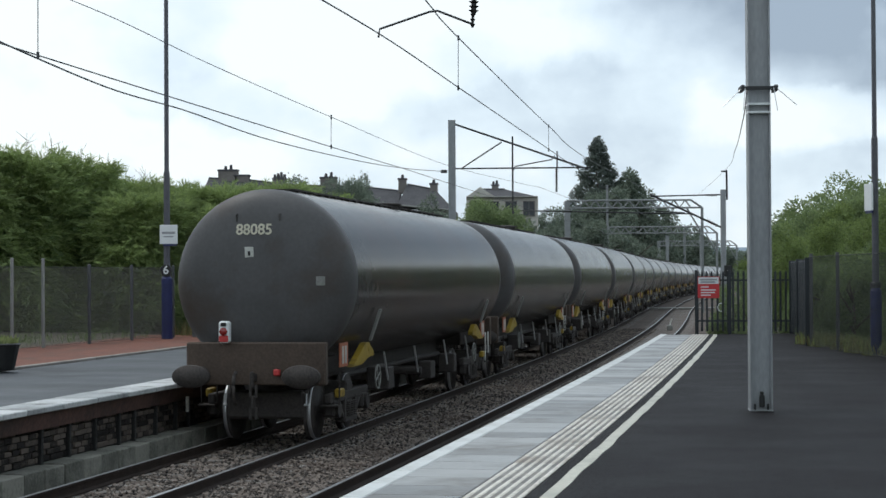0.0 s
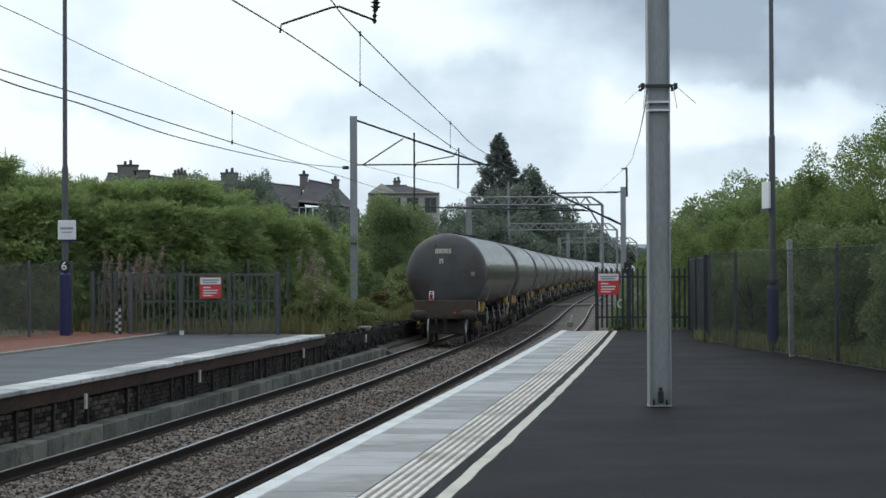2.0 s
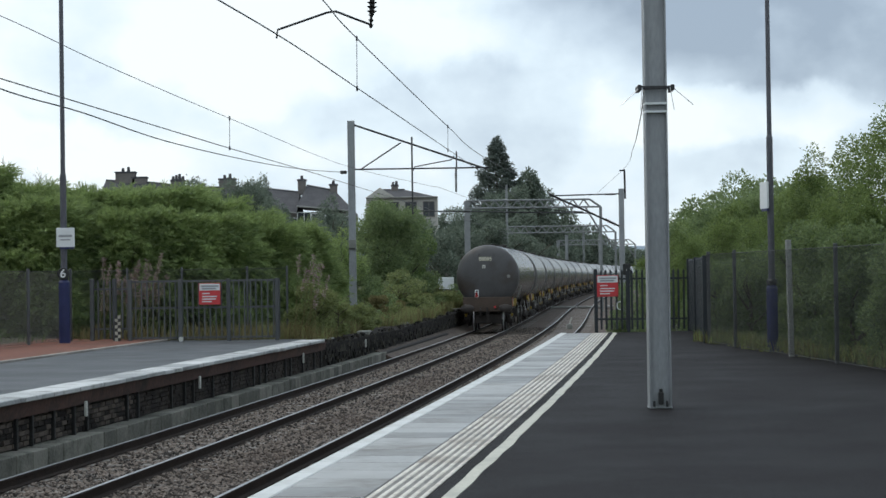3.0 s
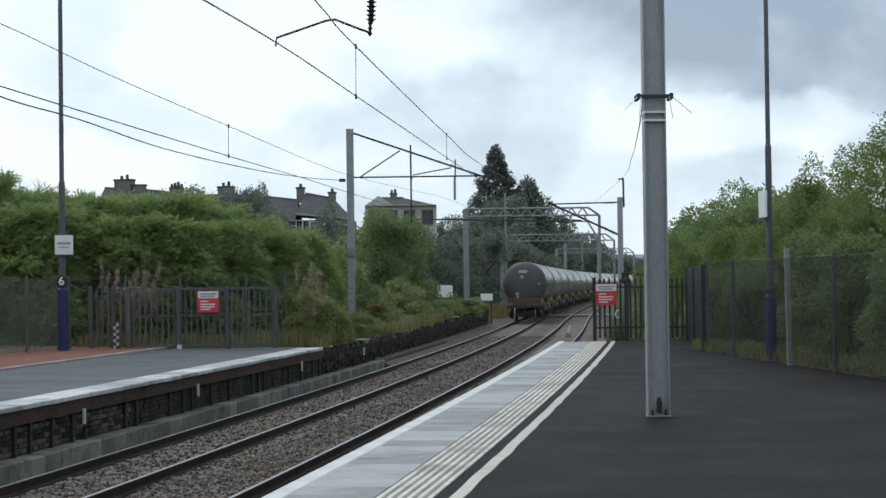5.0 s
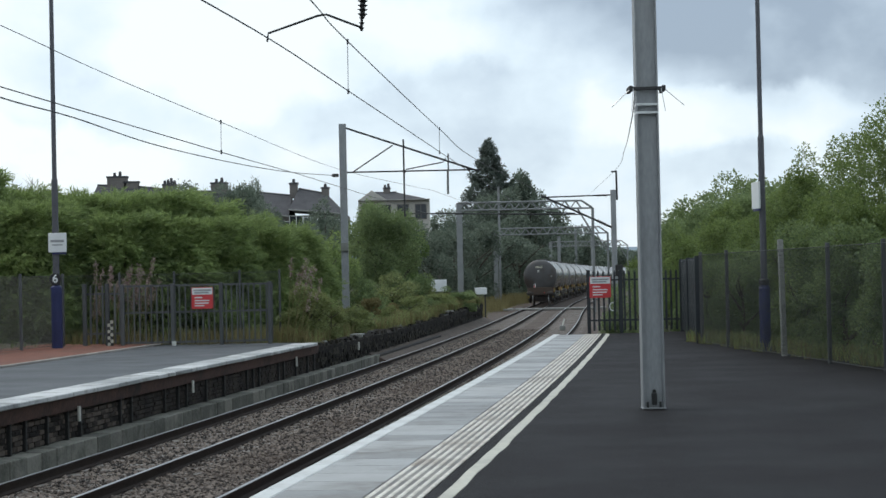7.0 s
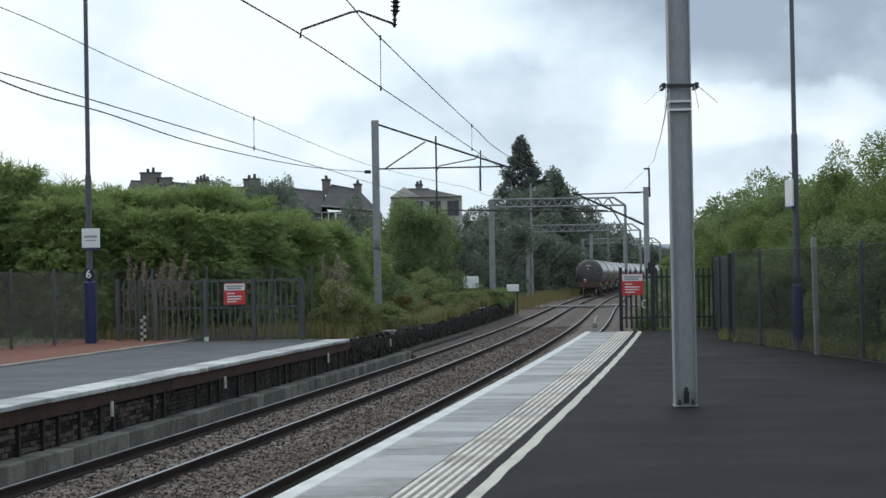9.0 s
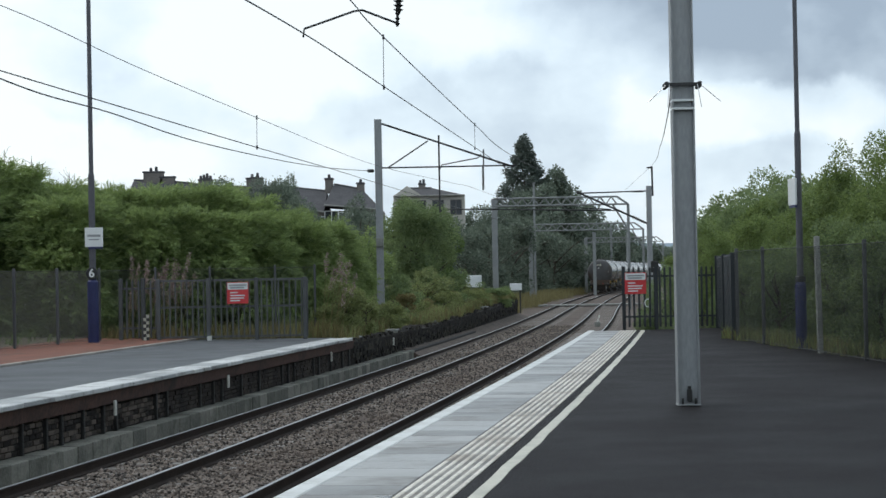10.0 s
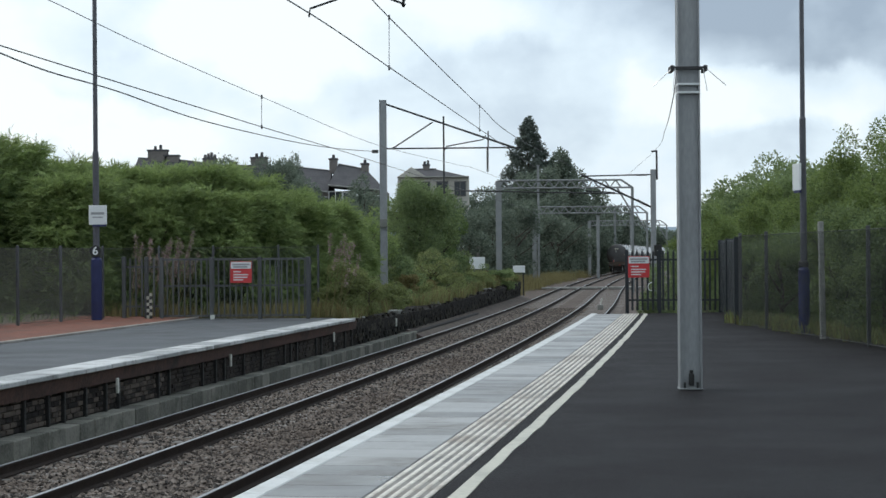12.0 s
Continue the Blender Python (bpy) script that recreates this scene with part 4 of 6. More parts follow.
def build_near_mast():
    top, base = Vector((2.590, 22.100, 7.076)), Vector((2.641, 22.100, 0.001))
    base.z = 0.0
    m = empty("overhead_line_mast", pose(base.x, base.y, 0), "grey galvanised steel H-section mast standing on the platform", "mast", "overhead line masts")
    part("post", h_section(0.134, 0.125, 0.018, 0.06, 0, 7.6), M_MAST, m)
    part("base_plate", boxm(-0.142, 0.142, -0.135, 0.135, 0.0, 0.02, 0.006), M_MAST, m)
    bm = bmesh.new()
    box(bm, -0.03, 0.03, -0.17, -0.1, 0.05, 0.2, 0.01)
    box(bm, -0.02, 0.02, -0.16, -0.1, 0.2, 0.24, 0.008)
    part("cable_clamp", bm, M_BLACK, m, "black cable clamp at the foot")
    for x in (-0.08, 0.075):
        part("anchor_bolt", tubem((x, -0.12, 0.02), (x, -0.12, 0.09), 0.014), M_STEELD, m)
    c = bmesh.new()
    box(c, -0.21, 0.21, -0.15, -0.128, -0.022, 0.022, 0.004)
    for s in (-1, 1):
        box(c, s * 0.2 - 0.022, s * 0.2 + 0.022, -0.17, 0.16, -0.035, 0.035, 0.006)
    col = part("collar", c, M_STEELD, m, "dark clamp collar", pose(0, 0, 3.9))
    for x, dx, dz in ((-0.2, -0.24, -0.22), (-0.17, -0.03, -0.28), (0.2, 0.24, -0.22), (0.17, 0.04, -0.28)):
        part("stay_wire", tubem((x, -0.15, 0), (x + dx, -0.2, dz), 0.005, seg=5), M_BRIGHT, col)
    for z in (3.71, 3.61):
        part("white_band", boxm(-0.136, 0.136, -0.131, 0.131, z - 0.013, z + 0.013), M_SIGNW, m, "white painted band")
    # cantilever, mostly above the view, with the registration arm over the near track
    part("cantilever_tube", tubem((0, 0, 6.35), (-4.1, 0, 5.75), 0.035), M_STEELD, m)
    part("insulator", insulator(Vector((-0.791, 22.100, 5.297)) - base, Vector((-0.808, 22.100, 4.867)) - base, 0.065, 8), M_BLACK, m, "black ribbed insulator")
    part("insulator_cap", insulator(Vector((-0.814, 22.100, 4.881)) - base, Vector((-0.823, 22.100, 4.694)) - base, 0.035, 3), M_BLACK, m)
    arm = [Vector(p) - base for p in ((-0.836, 22.100, 4.742), (-0.933, 22.100, 4.778), (-1.250, 22.100, 4.905), (-1.354, 22.100, 4.892), (-1.964, 22.100, 4.689), (-1.979, 22.100, 4.585))]
    part("registration_arm", poly_tube(arm, 0.014, 8), M_STEELD, m, "dark bent registration arm")
    part("link_rod", tubem(Vector((-0.791, 22.100, 5.297)) - base, (-4.0, 0, 5.76), 0.02), M_STEELD, m)


build_near_mast()


def build_mast_one():
    base = Vector((-3.235, 66.000, 0.150))
    m = empty("overhead_line_mast", pose(base.x, base.y, base.z), "grey steel mast with twin-track cantilever frame", "mast", "overhead line masts")
    L = lambda p: Vector(p) - base
    top = L((-3.287, 66.000, 7.354))
    part("post", h_section(0.13, 0.1, 0.018, 0.05, -0.4, top.z), M_MAST, m)
    part("cable_box", boxm(-0.13, 0.13, -0.2, -0.1, 2.55, 2.85, 0.01), M_CONC, m, "pale small box", pose(0, 0, 0.0))
    part("top_tie", tubem(L((-3.143, 66.000, 7.208)), L((1.716, 66.000, 5.517)), 0.035), M_STEELD, m)
    part("lower_boom", tubem(L((-3.320, 66.000, 5.577)), L((1.799, 66.000, 5.578)), 0.028), M_STEELD, m)
    part("brace", tubem(L((-2.866, 66.000, 5.594)), L((-1.414, 66.000, 6.533)), 0.025), M_STEELD, m)
    part("drop_tube", tubem(L((-1.020, 66.000, 6.737)), L((-1.021, 66.000, 3.907)), 0.032), M_STEELD, m)
    part("drop_tube", tubem(L((0.606, 66.000, 6.187)), L((0.601, 66.000, 5.567)), 0.026), M_STEELD, m)
    part("insulator", insulator(L((0.581, 66.000, 5.608)), L((0.574, 66.000, 4.700)), 0.06, 13), M_BLACK, m, "black ribbed insulator")
    part("swan_neck", poly_tube([L(p) for p in ((-0.988, 66.000, 5.497), (-0.925, 66.000, 5.641), (-0.264, 66.000, 5.760), (0.418, 66.000, 5.878), (0.522, 66.000, 6.022))], 0.022), M_STEELD, m)
    part("end_link", tubem(L((1.284, 66.000, 5.686)), L((1.385, 66.000, 5.499)), 0.03), M_STEELD, m)
    part("feeder_clamp", boxm(-0.12, 0.12, -0.06, 0.06, -0.06, 0.06, 0.02), M_BLACK, m, at=Matrix.Translation(L((-3.527, 66.000, 5.476))))


build_mast_one()


def build_mast_two():
    top = Vector((9.200, 92.000, 5.950))
    m = empty("overhead_line_mast", pose(top.x, top.y, -1.2), "grey steel mast with cantilever over the near track", "mast", "overhead line masts")
    base = Vector((top.x, top.y, -1.2))
    L = lambda p: Vector(p) - base
    part("post", boxm(-0.13, 0.13, -0.13, 0.13, 0, top.z + 1.2, 0.02), M_MAST, m)
    part("peak_rod", tubem(L((9.382, 92.000, 6.928)), L((9.397, 92.000, 5.431)), 0.05), M_STEELD, m)
    part("peak_arm", tubem(L((9.122, 92.000, 6.872)), L((9.410, 92.000, 6.870)), 0.04), M_STEELD, m)
    part("top_tube", tubem(L((5.544, 92.000, 5.634)), L((9.198, 92.000, 5.691)), 0.035), M_STEELD, m)
    part("insulator", insulator(L((8.363, 92.000, 5.669)), L((8.910, 92.000, 5.665)), 0.07, 5), M_BLACK, m)
    part("strut_tube", tubem(L((5.545, 92.000, 5.720)), L((9.182, 92.000, 3.994)), 0.05), M_STEELD, m)
    part("insulator", insulator(L((8.352, 92.000, 4.403)), L((8.924, 92.000, 4.111)), 0.1, 5), M_BLACK, m)
    part("registration_tube", tubem(L((5.796, 92.000, 4.884)), L((7.262, 92.000, 4.786)), 0.03), M_STEELD, m)


build_mast_two()


def build_gantry(y, left_px, right_px, top, depth, bays, post_w, label):
    """A lattice portal over both tracks: two chords, zig-zag lacing, two legs."""
    g = empty("lattice_gantry", pose(0, y, 0), label, "gantry", "lattice gantries")
    z0, z1 = top - depth, top
    part("post", boxm(left_px - post_w / 2, left_px + post_w / 2, -0.2, 0.2, -1.2, top, 0.02), M_GANTRY, g)
    part("right_leg", boxm(right_px - 0.09, right_px + 0.09, -0.15, 0.15, -1.2, z0, 0.01), M_GANTRY, g)
    r = 0.055
    for yy in (-0.25, 0.25):
        part("chord", tubem((left_px, yy, z1), (right_px - 0.8, yy, z1), r), M_GANTRY, g)
        part("chord", tubem((left_px, yy, z0), (right_px, yy, z0), r), M_GANTRY, g)
        step = (right_px - 0.8 - left_px) / bays
        up = finish(tubem((0, 0, z0), (step / 2, 0, z1), 0.035, seg=6), "lacing_bar")
        down = finish(tubem((step / 2, 0, z1), (step, 0, z0), 0.035, seg=6), "lacing_bar")
        for k in range(bays):
            for bar in (up, down):
                part("lacing_bar", bar, M_GANTRY, g, at=pose(left_px + k * step, yy, 0))
        part("haunch", poly_tube([(right_px - 0.8, yy, z1), (right_px, yy, z0)], r), M_GANTRY, g)
        part("knee_brace", tubem((right_px - 1.1, yy, z0), (right_px - 0.1, yy, z0 - 1.7), 0.04), M_GANTRY, g)
    return g


build_gantry(130, 1.9, 11.5, 7.0, 0.55, 11, 0.42, "grey lattice portal gantry spanning both tracks")
build_gantry(172, 5.9, 16.6, 6.2, 0.6, 12, 0.4, "grey lattice portal gantry farther down the line")
build_gantry(235, 15.2, 25.2, 6.0, 0.6, 12, 0.4, "distant lattice portal gantry over the tracks")


def build_far_posts():
    for (x0, y0), d, w in (((901, 328), 168, 0.2), ((1006, 418), 205, 0.34), ((1036, 408), 260, 0.3), ((1064, 418), 330, 0.34)):
        x = (x0 - 784) / 3200 * d
        z = 1.65 + ((441 - y0) / 3200 + 0.01407) * d
        m = empty("line_side_post", pose(x, d, -1.2), "distant grey line-side steel post", "post", "line-side posts")
        part("post", boxm(-w / 2, w / 2, -w / 2, w / 2, 0, z + 1.2, 0.02), M_GANTRY, m)
        part("cap", boxm(-w / 2 - 0.05, w / 2 + 0.05, -w / 2 - 0.05, w / 2 + 0.05, z + 1.2, z + 1.26), M_GANTRY, m)
    span = empty("registration_span", pose(0, 128.5, 0), "thin registration tube slung below the gantry", "span wire")
    a, b = Vector((-1.946, 128.500, 6.286)), Vector((10.786, 128.500, 5.944))
    a.y = b.y = 0
    part("tube", tubem(a, b, 0.045), M_STEELD, span)
    for t in (0.3, 0.62, 0.8):
        p = a.lerp(b, t)
        part("insulator", insulator(p - Vector((0.35, 0, 0)), p + Vector((0.35, 0, 0)), 0.1, 4), M_BLACK, span)


build_far_posts()

# ---- lamps, signs, fences ----


def build_lamp(x, y, sign_turn, height, disc, sleeve=1.62, sign_z=2.53, sign_h=0.5, thick=1.0):
    m = empty("platform_lamp", pose(x, y, 0), "tall grey lamp post with navy base sleeve and white name sign", "lamp post", "platform lamps")
    bm = lathe([(a, r * thick) for a, r in ((0, 0.088), (1.5, 0.088), (4.4, 0.082), (4.45, 0.062), (height, 0.055))], "Z", 16)
    part("post", bm, M_LAMP, m, smooth=False)
    part("base_sleeve", lathe([(0, 0.16 * thick), (0.04, 0.145 * thick), (sleeve, 0.145 * thick), (sleeve + 0.06, 0.1 * thick)], "Z", 18), M_NAVY, m, "navy blue base sleeve")
    part("ferrule", lathe([(0, 0.1), (0.01, 0.11), (0.1, 0.11), (0.12, 0.09)], "Z", 16), M_BLACK, m, at=pose(0, 0, sleeve + 0.06))
    s = part("name_sign", boxm(-0.235, 0.235, -0.02, 0.02, 0, sign_h, 0.008), M_SIGNW, m, "white station name sign, edged grey", pose(0.07 if disc else -0.02, 0, sign_z, 0, 0, sign_turn) @ pose(0, -0.11, 0))
    part("sign_foot", boxm(-0.15, 0.22, -0.022, 0.022, -0.05, 0.0), M_NAVY, s)
    if disc:
        part("lettering_bar", boxm(-0.17, 0.17, -0.003, 0.003, -0.03, 0.03), M_TEXT, s, at=pose(0, -0.022, 0.29))
        part("lettering_bar", boxm(-0.13, 0.13, -0.003, 0.003, -0.016, 0.016), M_TEXT, s, at=pose(0, -0.022, 0.19))
        d = part("number_plate", lathe([(0, 0.15), (0.01, 0.155), (0.02, 0.155)], "Y", 20), M_BLACK, m, "black disc with a white numeral", pose(0, -0.13, 1.84))
        part("numeral", text_mesh("6", 0.3, bold=0.005), M_SIGNW, d, at=pose(0, -0.008, 0, 90))
    return m


p = Vector((-9.788, 46.900, -0.001))
build_lamp(p.x, p.y, 0, 9.5, True)
build_lamp(6.79, 37.2, -82, 8.6, False, 1.3, 2.93, 0.55, 0.8)


def build_warning_sign(x, y, z, w, h, label):
    m = empty("warning_sign", pose(x, y, z), label, "sign", "red warning signs")
    part("plate", boxm(-w / 2, w / 2, -0.006, 0.006, 0, h, 0.003), M_SIGNR, m)
    part("header_panel", boxm(-w / 2 + 0.015, w / 2 - 0.015, -0.004, 0.004, h * 0.66, h - 0.015), M_SIGNW, m, "white header panel", pose(0, -0.008, 0))
    for zz, a, b in ((h * 0.86, -0.4, 0.4), (h * 0.75, -0.36, 0.3)):
        part("header_bar", boxm(w * a, w * b, -0.003, 0.003, -0.022, 0.022), M_TEXT, m, at=pose(0, -0.014, zz))
    for zz, a, b in ((h * 0.52, -0.36, 0.0), (h * 0.38, -0.36, 0.34), (h * 0.26, -0.36, 0.3), (h * 0.14, -0.36, 0.1)):
        part("text_bar", boxm(w * a, w * b, -0.003, 0.003, -0.016, 0.016), M_SIGNW, m, at=pose(0, -0.008, zz))
    return m


def palisade(name, a, b, height, spacing, material, label, posts, bar=0.055, thick=0.008, cat="fence", rails=(0.2, 0.85)):
    """Upright pales between a and b on two rails, with posts at the given fractions."""
    a, b = Vector(a), Vector(b)
    d = b - a
    m = empty(name, pose(a.x, a.y, a.z, 0, 0, math.degrees(math.atan2(d.y, d.x))), label, cat, "station fences")
    ln = d.length
    pale = bmesh.new()
    box(pale, -bar / 2, bar / 2, -thick, thick, 0.06, height - 0.05)
    r = bmesh.ops.create_cone(pale, cap_ends=True, segments=4, radius1=bar * 0.7, radius2=0.002, depth=0.06, matrix=Matrix.Translation((0, 0, height - 0.02)) @ Matrix.Diagonal((1, 0.3, 1, 1)) @ pose(0, 0, 0, 0, 0, 45))
    pale = finish(pale, "pale")
    n = int(ln / spacing)
    for k in range(n + 1):
        part("pale", pale, material, m, at=pose(k * ln / n, 0, 0, 0, random.uniform(-0.5, 0.5)))
    for z in rails:
        part("rail", boxm(0, ln, 0.012, 0.05, z * height - 0.025, z * height + 0.025), material, m)
    pst = finish(boxm(-0.05, 0.05, -0.05, 0.06, -0.2, height + 0.03, 0.008), "post")
    for f in posts:
        part("post", pst, material, m, at=pose(f * ln, 0.0, 0))
    return m


gl, gr = Vector((-8.322, 48.250, -0.002)), Vector((-4.343, 48.250, -0.003))
gl.z = gr.z = 0.0
gate = palisade("palisade_gate", gl, gr, 1.63, 0.15, M_FENCE, "grey steel barrier gate closing off the platform end", (0, 0.335, 0.66, 0.985), bar=0.035, cat="gate", rails=(0.06, 0.55, 0.985))
part("gate_leaf_frame", boxm(0, 0.12, 0.0, 0.02, 0, 0.12), M_PALE, gate, "white drop-bolt keeper", pose(1.3, -0.06, 0.0))
build_warning_sign((gl.x + gr.x) / 2 + 0.15, 48.17, 0.97, 0.57, 0.57, "red and white warning sign fixed to the gate")
palisade("palisade_fence", (-9.35, 48.35, 0.03), (gl.x - 0.05, 48.3, 0.0), 1.63, 0.15, M_FENCE, "short grey palisade fence beside the gate", (0, 0.62), bar=0.05)
palisade("palisade_fence", (4.36, 51.2, 0), (6.95, 50.9, 0), 1.75, 0.14, M_FENCEG, "black-blue palisade fence closing the platform end", (0.0, 0.35, 1.0), bar=0.06)
palisade("palisade_fence", (6.95, 50.9, 0), (6.12, 42.1, 0), 2.0, 0.14, M_FENCEG, "black-blue palisade fence along the platform's back", (0.0, 0.5, 1.0), bar=0.07)
build_warning_sign(Vector((4.684, 50.900, 1.391)).x, 51.1, Vector((4.690, 51.000, 0.992)).z, 0.6, 0.6, "red and white warning sign on the platform end fence")


def build_mesh_fence(a, b, h, posts, label, lean=0.0, wire_r=0.002, pale=0.05):
    """Chain-link on concrete and dark posts."""
    a, b = Vector(a), Vector(b)
    d = b - a
    ln = d.length
    m = empty("chain_link_fence", pose(a.x, a.y, a.z, 0, 0, math.degrees(math.atan2(d.y, d.x))), label, "fence", "station fences")
    verts, faces = [], []

    def strand(p, q, r=wire_r):
        i = len(verts)
        for c in (p, q):
            verts.extend([(c[0] - r, 0, c[1]), (c[0] + r * 0.5, -r, c[1]), (c[0] + r * 0.5, r, c[1])])
        for k in range(3):
            faces.append((i + k, i + (k + 1) % 3, i + 3 + (k + 1) % 3, i + 3 + k))

    x = -h
    while x < ln:
        for s in (0, 1):
            x0, x1 = (x, x + h - 0.05) if s == 0 else (x + h - 0.05, x + 0.0001)
            z0, z1 = 0.05, h
            if min(x0, x1) < 0 or max(x0, x1) > ln:
                lo = max(min(x0, x1), 0)
                hi = min(max(x0, x1), ln)
                if hi <= lo:
                    continue
                f = lambda u: z0 + (z1 - z0) * (u - x0) / (x1 - x0)
                strand((lo, f(lo)), (hi, f(hi)))
            else:
                strand((x0, z0), (x1, z1))
        x += 0.075
    tagged(raw("mesh", verts, faces, M_MESH, m), kind="stuff")
    for z in (0.05, h):
        part("line_wire", tubem((0, 0, z), (ln, 0, z), 0.006, seg=5), M_MESH, m)
    light = finish(boxm(-pale, pale, -pale, pale, -0.1, h + 0.2, 0.012), "post")
    dark = finish(boxm(-0.03, 0.03, -0.035, 0.035, -0.1, h + 0.07, 0.01), "post")
    for x, lit in posts:
        part("post", light if lit else dark, M_FENCEPOST if lit else M_FENCE, m, "pale concrete post" if lit else "dark steel post", pose(x, 0.06, 0, 0, lean if lit else 0))


build_mesh_fence((6.14, 42.0, 0), (7.95, 16.0, 0), 2.05, ((0.0, 0), (2.6, 0), (7.25, 1), (10.3, 0), (13.4, 0), (16.5, 0), (19.5, 1), (23, 0)), "dark chain-link fence on posts at the platform's back", -3.0)
build_mesh_fence((-9.95, 48.2, 0.03), (-14.5, 27.0, 0.05), 1.88, ((0.0, 0), (2.6, 0), (5.0, 0), (7.35, 1), (8.8, 1), (11.5, 1), (14.5, 1)), "dark chain-link fence on pale posts behind red gravel", wire_r=0.0038, pale=0.032)

build_mesh_fence((-4.3, 50.3, -0.03), (-10.4, 49.9, 0.05), 1.95, ((0.0, 0), (1.1, 0), (2.9, 0), (4.4, 0), (6.1, 0)), "dark chain-link fence before the conifer hedge", wire_r=0.0034)


PLANTER = (-9.55, 31.4, 0.04)


def build_small_furniture():
    m = empty("striped_bollard", pose(*Vector((-8.626, 48.100, 0.036)).to_tuple()), "small black and cream chequered marker post", "bollard")
    for k in range(8):
        for side in (0, 1):
            part("band", boxm(-0.075 + side * 0.075, side * 0.075, -0.02, 0.02, k * 0.085, k * 0.085 + 0.085), M_BLACK if (k + side) % 2 else M_CREAM, m)
    for px, py, d, w, h in ((792, 510, 104, 0.9, 0.68), (866, 517, 108, 0.72, 0.42)):
        x = (px - 784) / 3200 * d
        c = empty("lineside_cabinet", pose(x, d, -0.9), "white lineside equipment board beside the old wall", "cabinet", "lineside cabinets")
        z = 1.65 + ((441 - py) / 3200 + 0.01407) * d + 0.9
        part("body", boxm(-w / 2, w / 2, -0.15, 0.15, z, z + h, 0.02), M_SIGNW, c)
        for s in (-1, 1):
            part("leg", boxm(s * w * 0.35 - 0.04, s * w * 0.35 + 0.04, -0.05, 0.05, -0.4, z), M_STEELD, c)
    t = empty("planter_tub", pose(*PLANTER), "dark round planter tub with low plants on red gravel", "planter")
    part("tub", lathe([(0, 0.26), (0.05, 0.28), (0.42, 0.36), (0.45, 0.38), (0.47, 0.36)], "Z", 20), M_BLACK, t)
    verts, faces = [], []
    for k in range(160):
        a, q, h = random.uniform(0, 6.28), 0.3 * math.sqrt(random.random()), random.uniform(0.05, 0.2)
        x, y = math.cos(a) * q, math.sin(a) * q
        i = len(verts)
        verts += [(x - 0.03, y, 0.44), (x + 0.03, y, 0.44), (x + random.uniform(-0.08, 0.08), y + random.uniform(-0.08, 0.08), 0.44 + h)]
        faces.append((i, i + 1, i + 2))
    raw("plant", verts, faces, L_WEED, t)
    r = empty("cable_loop", pose(*(5.006, 51.000, 0.735)), "small white looped cable hung on the fence", "cable")
    part("loop", poly_tube([(0.08 * math.cos(a), -0.06, 0.11 * math.sin(a)) for a in np.linspace(1.2, 5.1, 14)], 0.014), M_SIGNW, r)
    g = empty("lineside_signal", pose(*(9.011, 88.000, 1.800)), "small lineside signal head showing a white light", "signal")
    part("head", boxm(-0.18, 0.18, -0.08, 0.12, -0.25, 0.3, 0.03), M_BLACK, g)
    part("post", boxm(-0.04, 0.04, 0.0, 0.08, -3.0, -0.2), M_STEELD, g)
    part("lens", lathe([(-0.1, 0.035), (-0.08, 0.045), (-0.05, 0.045)], "Y", 14), M_LIT, g, "lit white lens")
    b = empty("point_heater_box", pose(*(5.479, 78.000, -0.731)), "small pale trackside box with a rod", "trackside box")
    part("body", boxm(-0.12, 0.12, -0.2, 0.2, 0.0, 0.22, 0.02), M_CONC, b)
    part("rod", tubem((0, 0, 0.2), (0.1, 0, 0.5), 0.03), M_PALE, b)
    s = empty("low_shed", pose(-0.9, 150, -1.2), "low dark brick hut with a pale fascia", "shed")
    part("wall", boxm(-3, 1.6, -1.5, 1.5, 0, 4.2), M_STONEW, s)
    part("roof", boxm(-3.2, 1.8, -1.7, 1.7, 4.2, 4.4, 0.03), M_ROOF, s)
    part("fascia", boxm(-1.4, 0.2, -1.54, -1.5, 3.4, 3.9), M_SIGNW, s)


build_small_furniture()
# ---- houses on the rise ----


def px(u, y):
    return (u - 784) / 3200 * y


def top_z(v, y):
    return 1.65 + ((441 - v) / 3200 + 0.01407) * y


def pot_mesh(w, tall, pots):
    """A chimney's oversailing cap with a row of pots."""
    cap = boxm(-w - 0.06, w + 0.06, -0.42, 0.42, tall - 0.14, tall, 0.02)
    for k in range(pots):
        x = (k - (pots - 1) / 2) * min(0.42, 2 * w / max(pots, 1))
        h = 0.28 + 0.09 * ((k * 7) % 3)
        tube(cap, (x, 0, tall - 0.02), (x, 0, tall + h), 0.13, 0.1)
    return cap


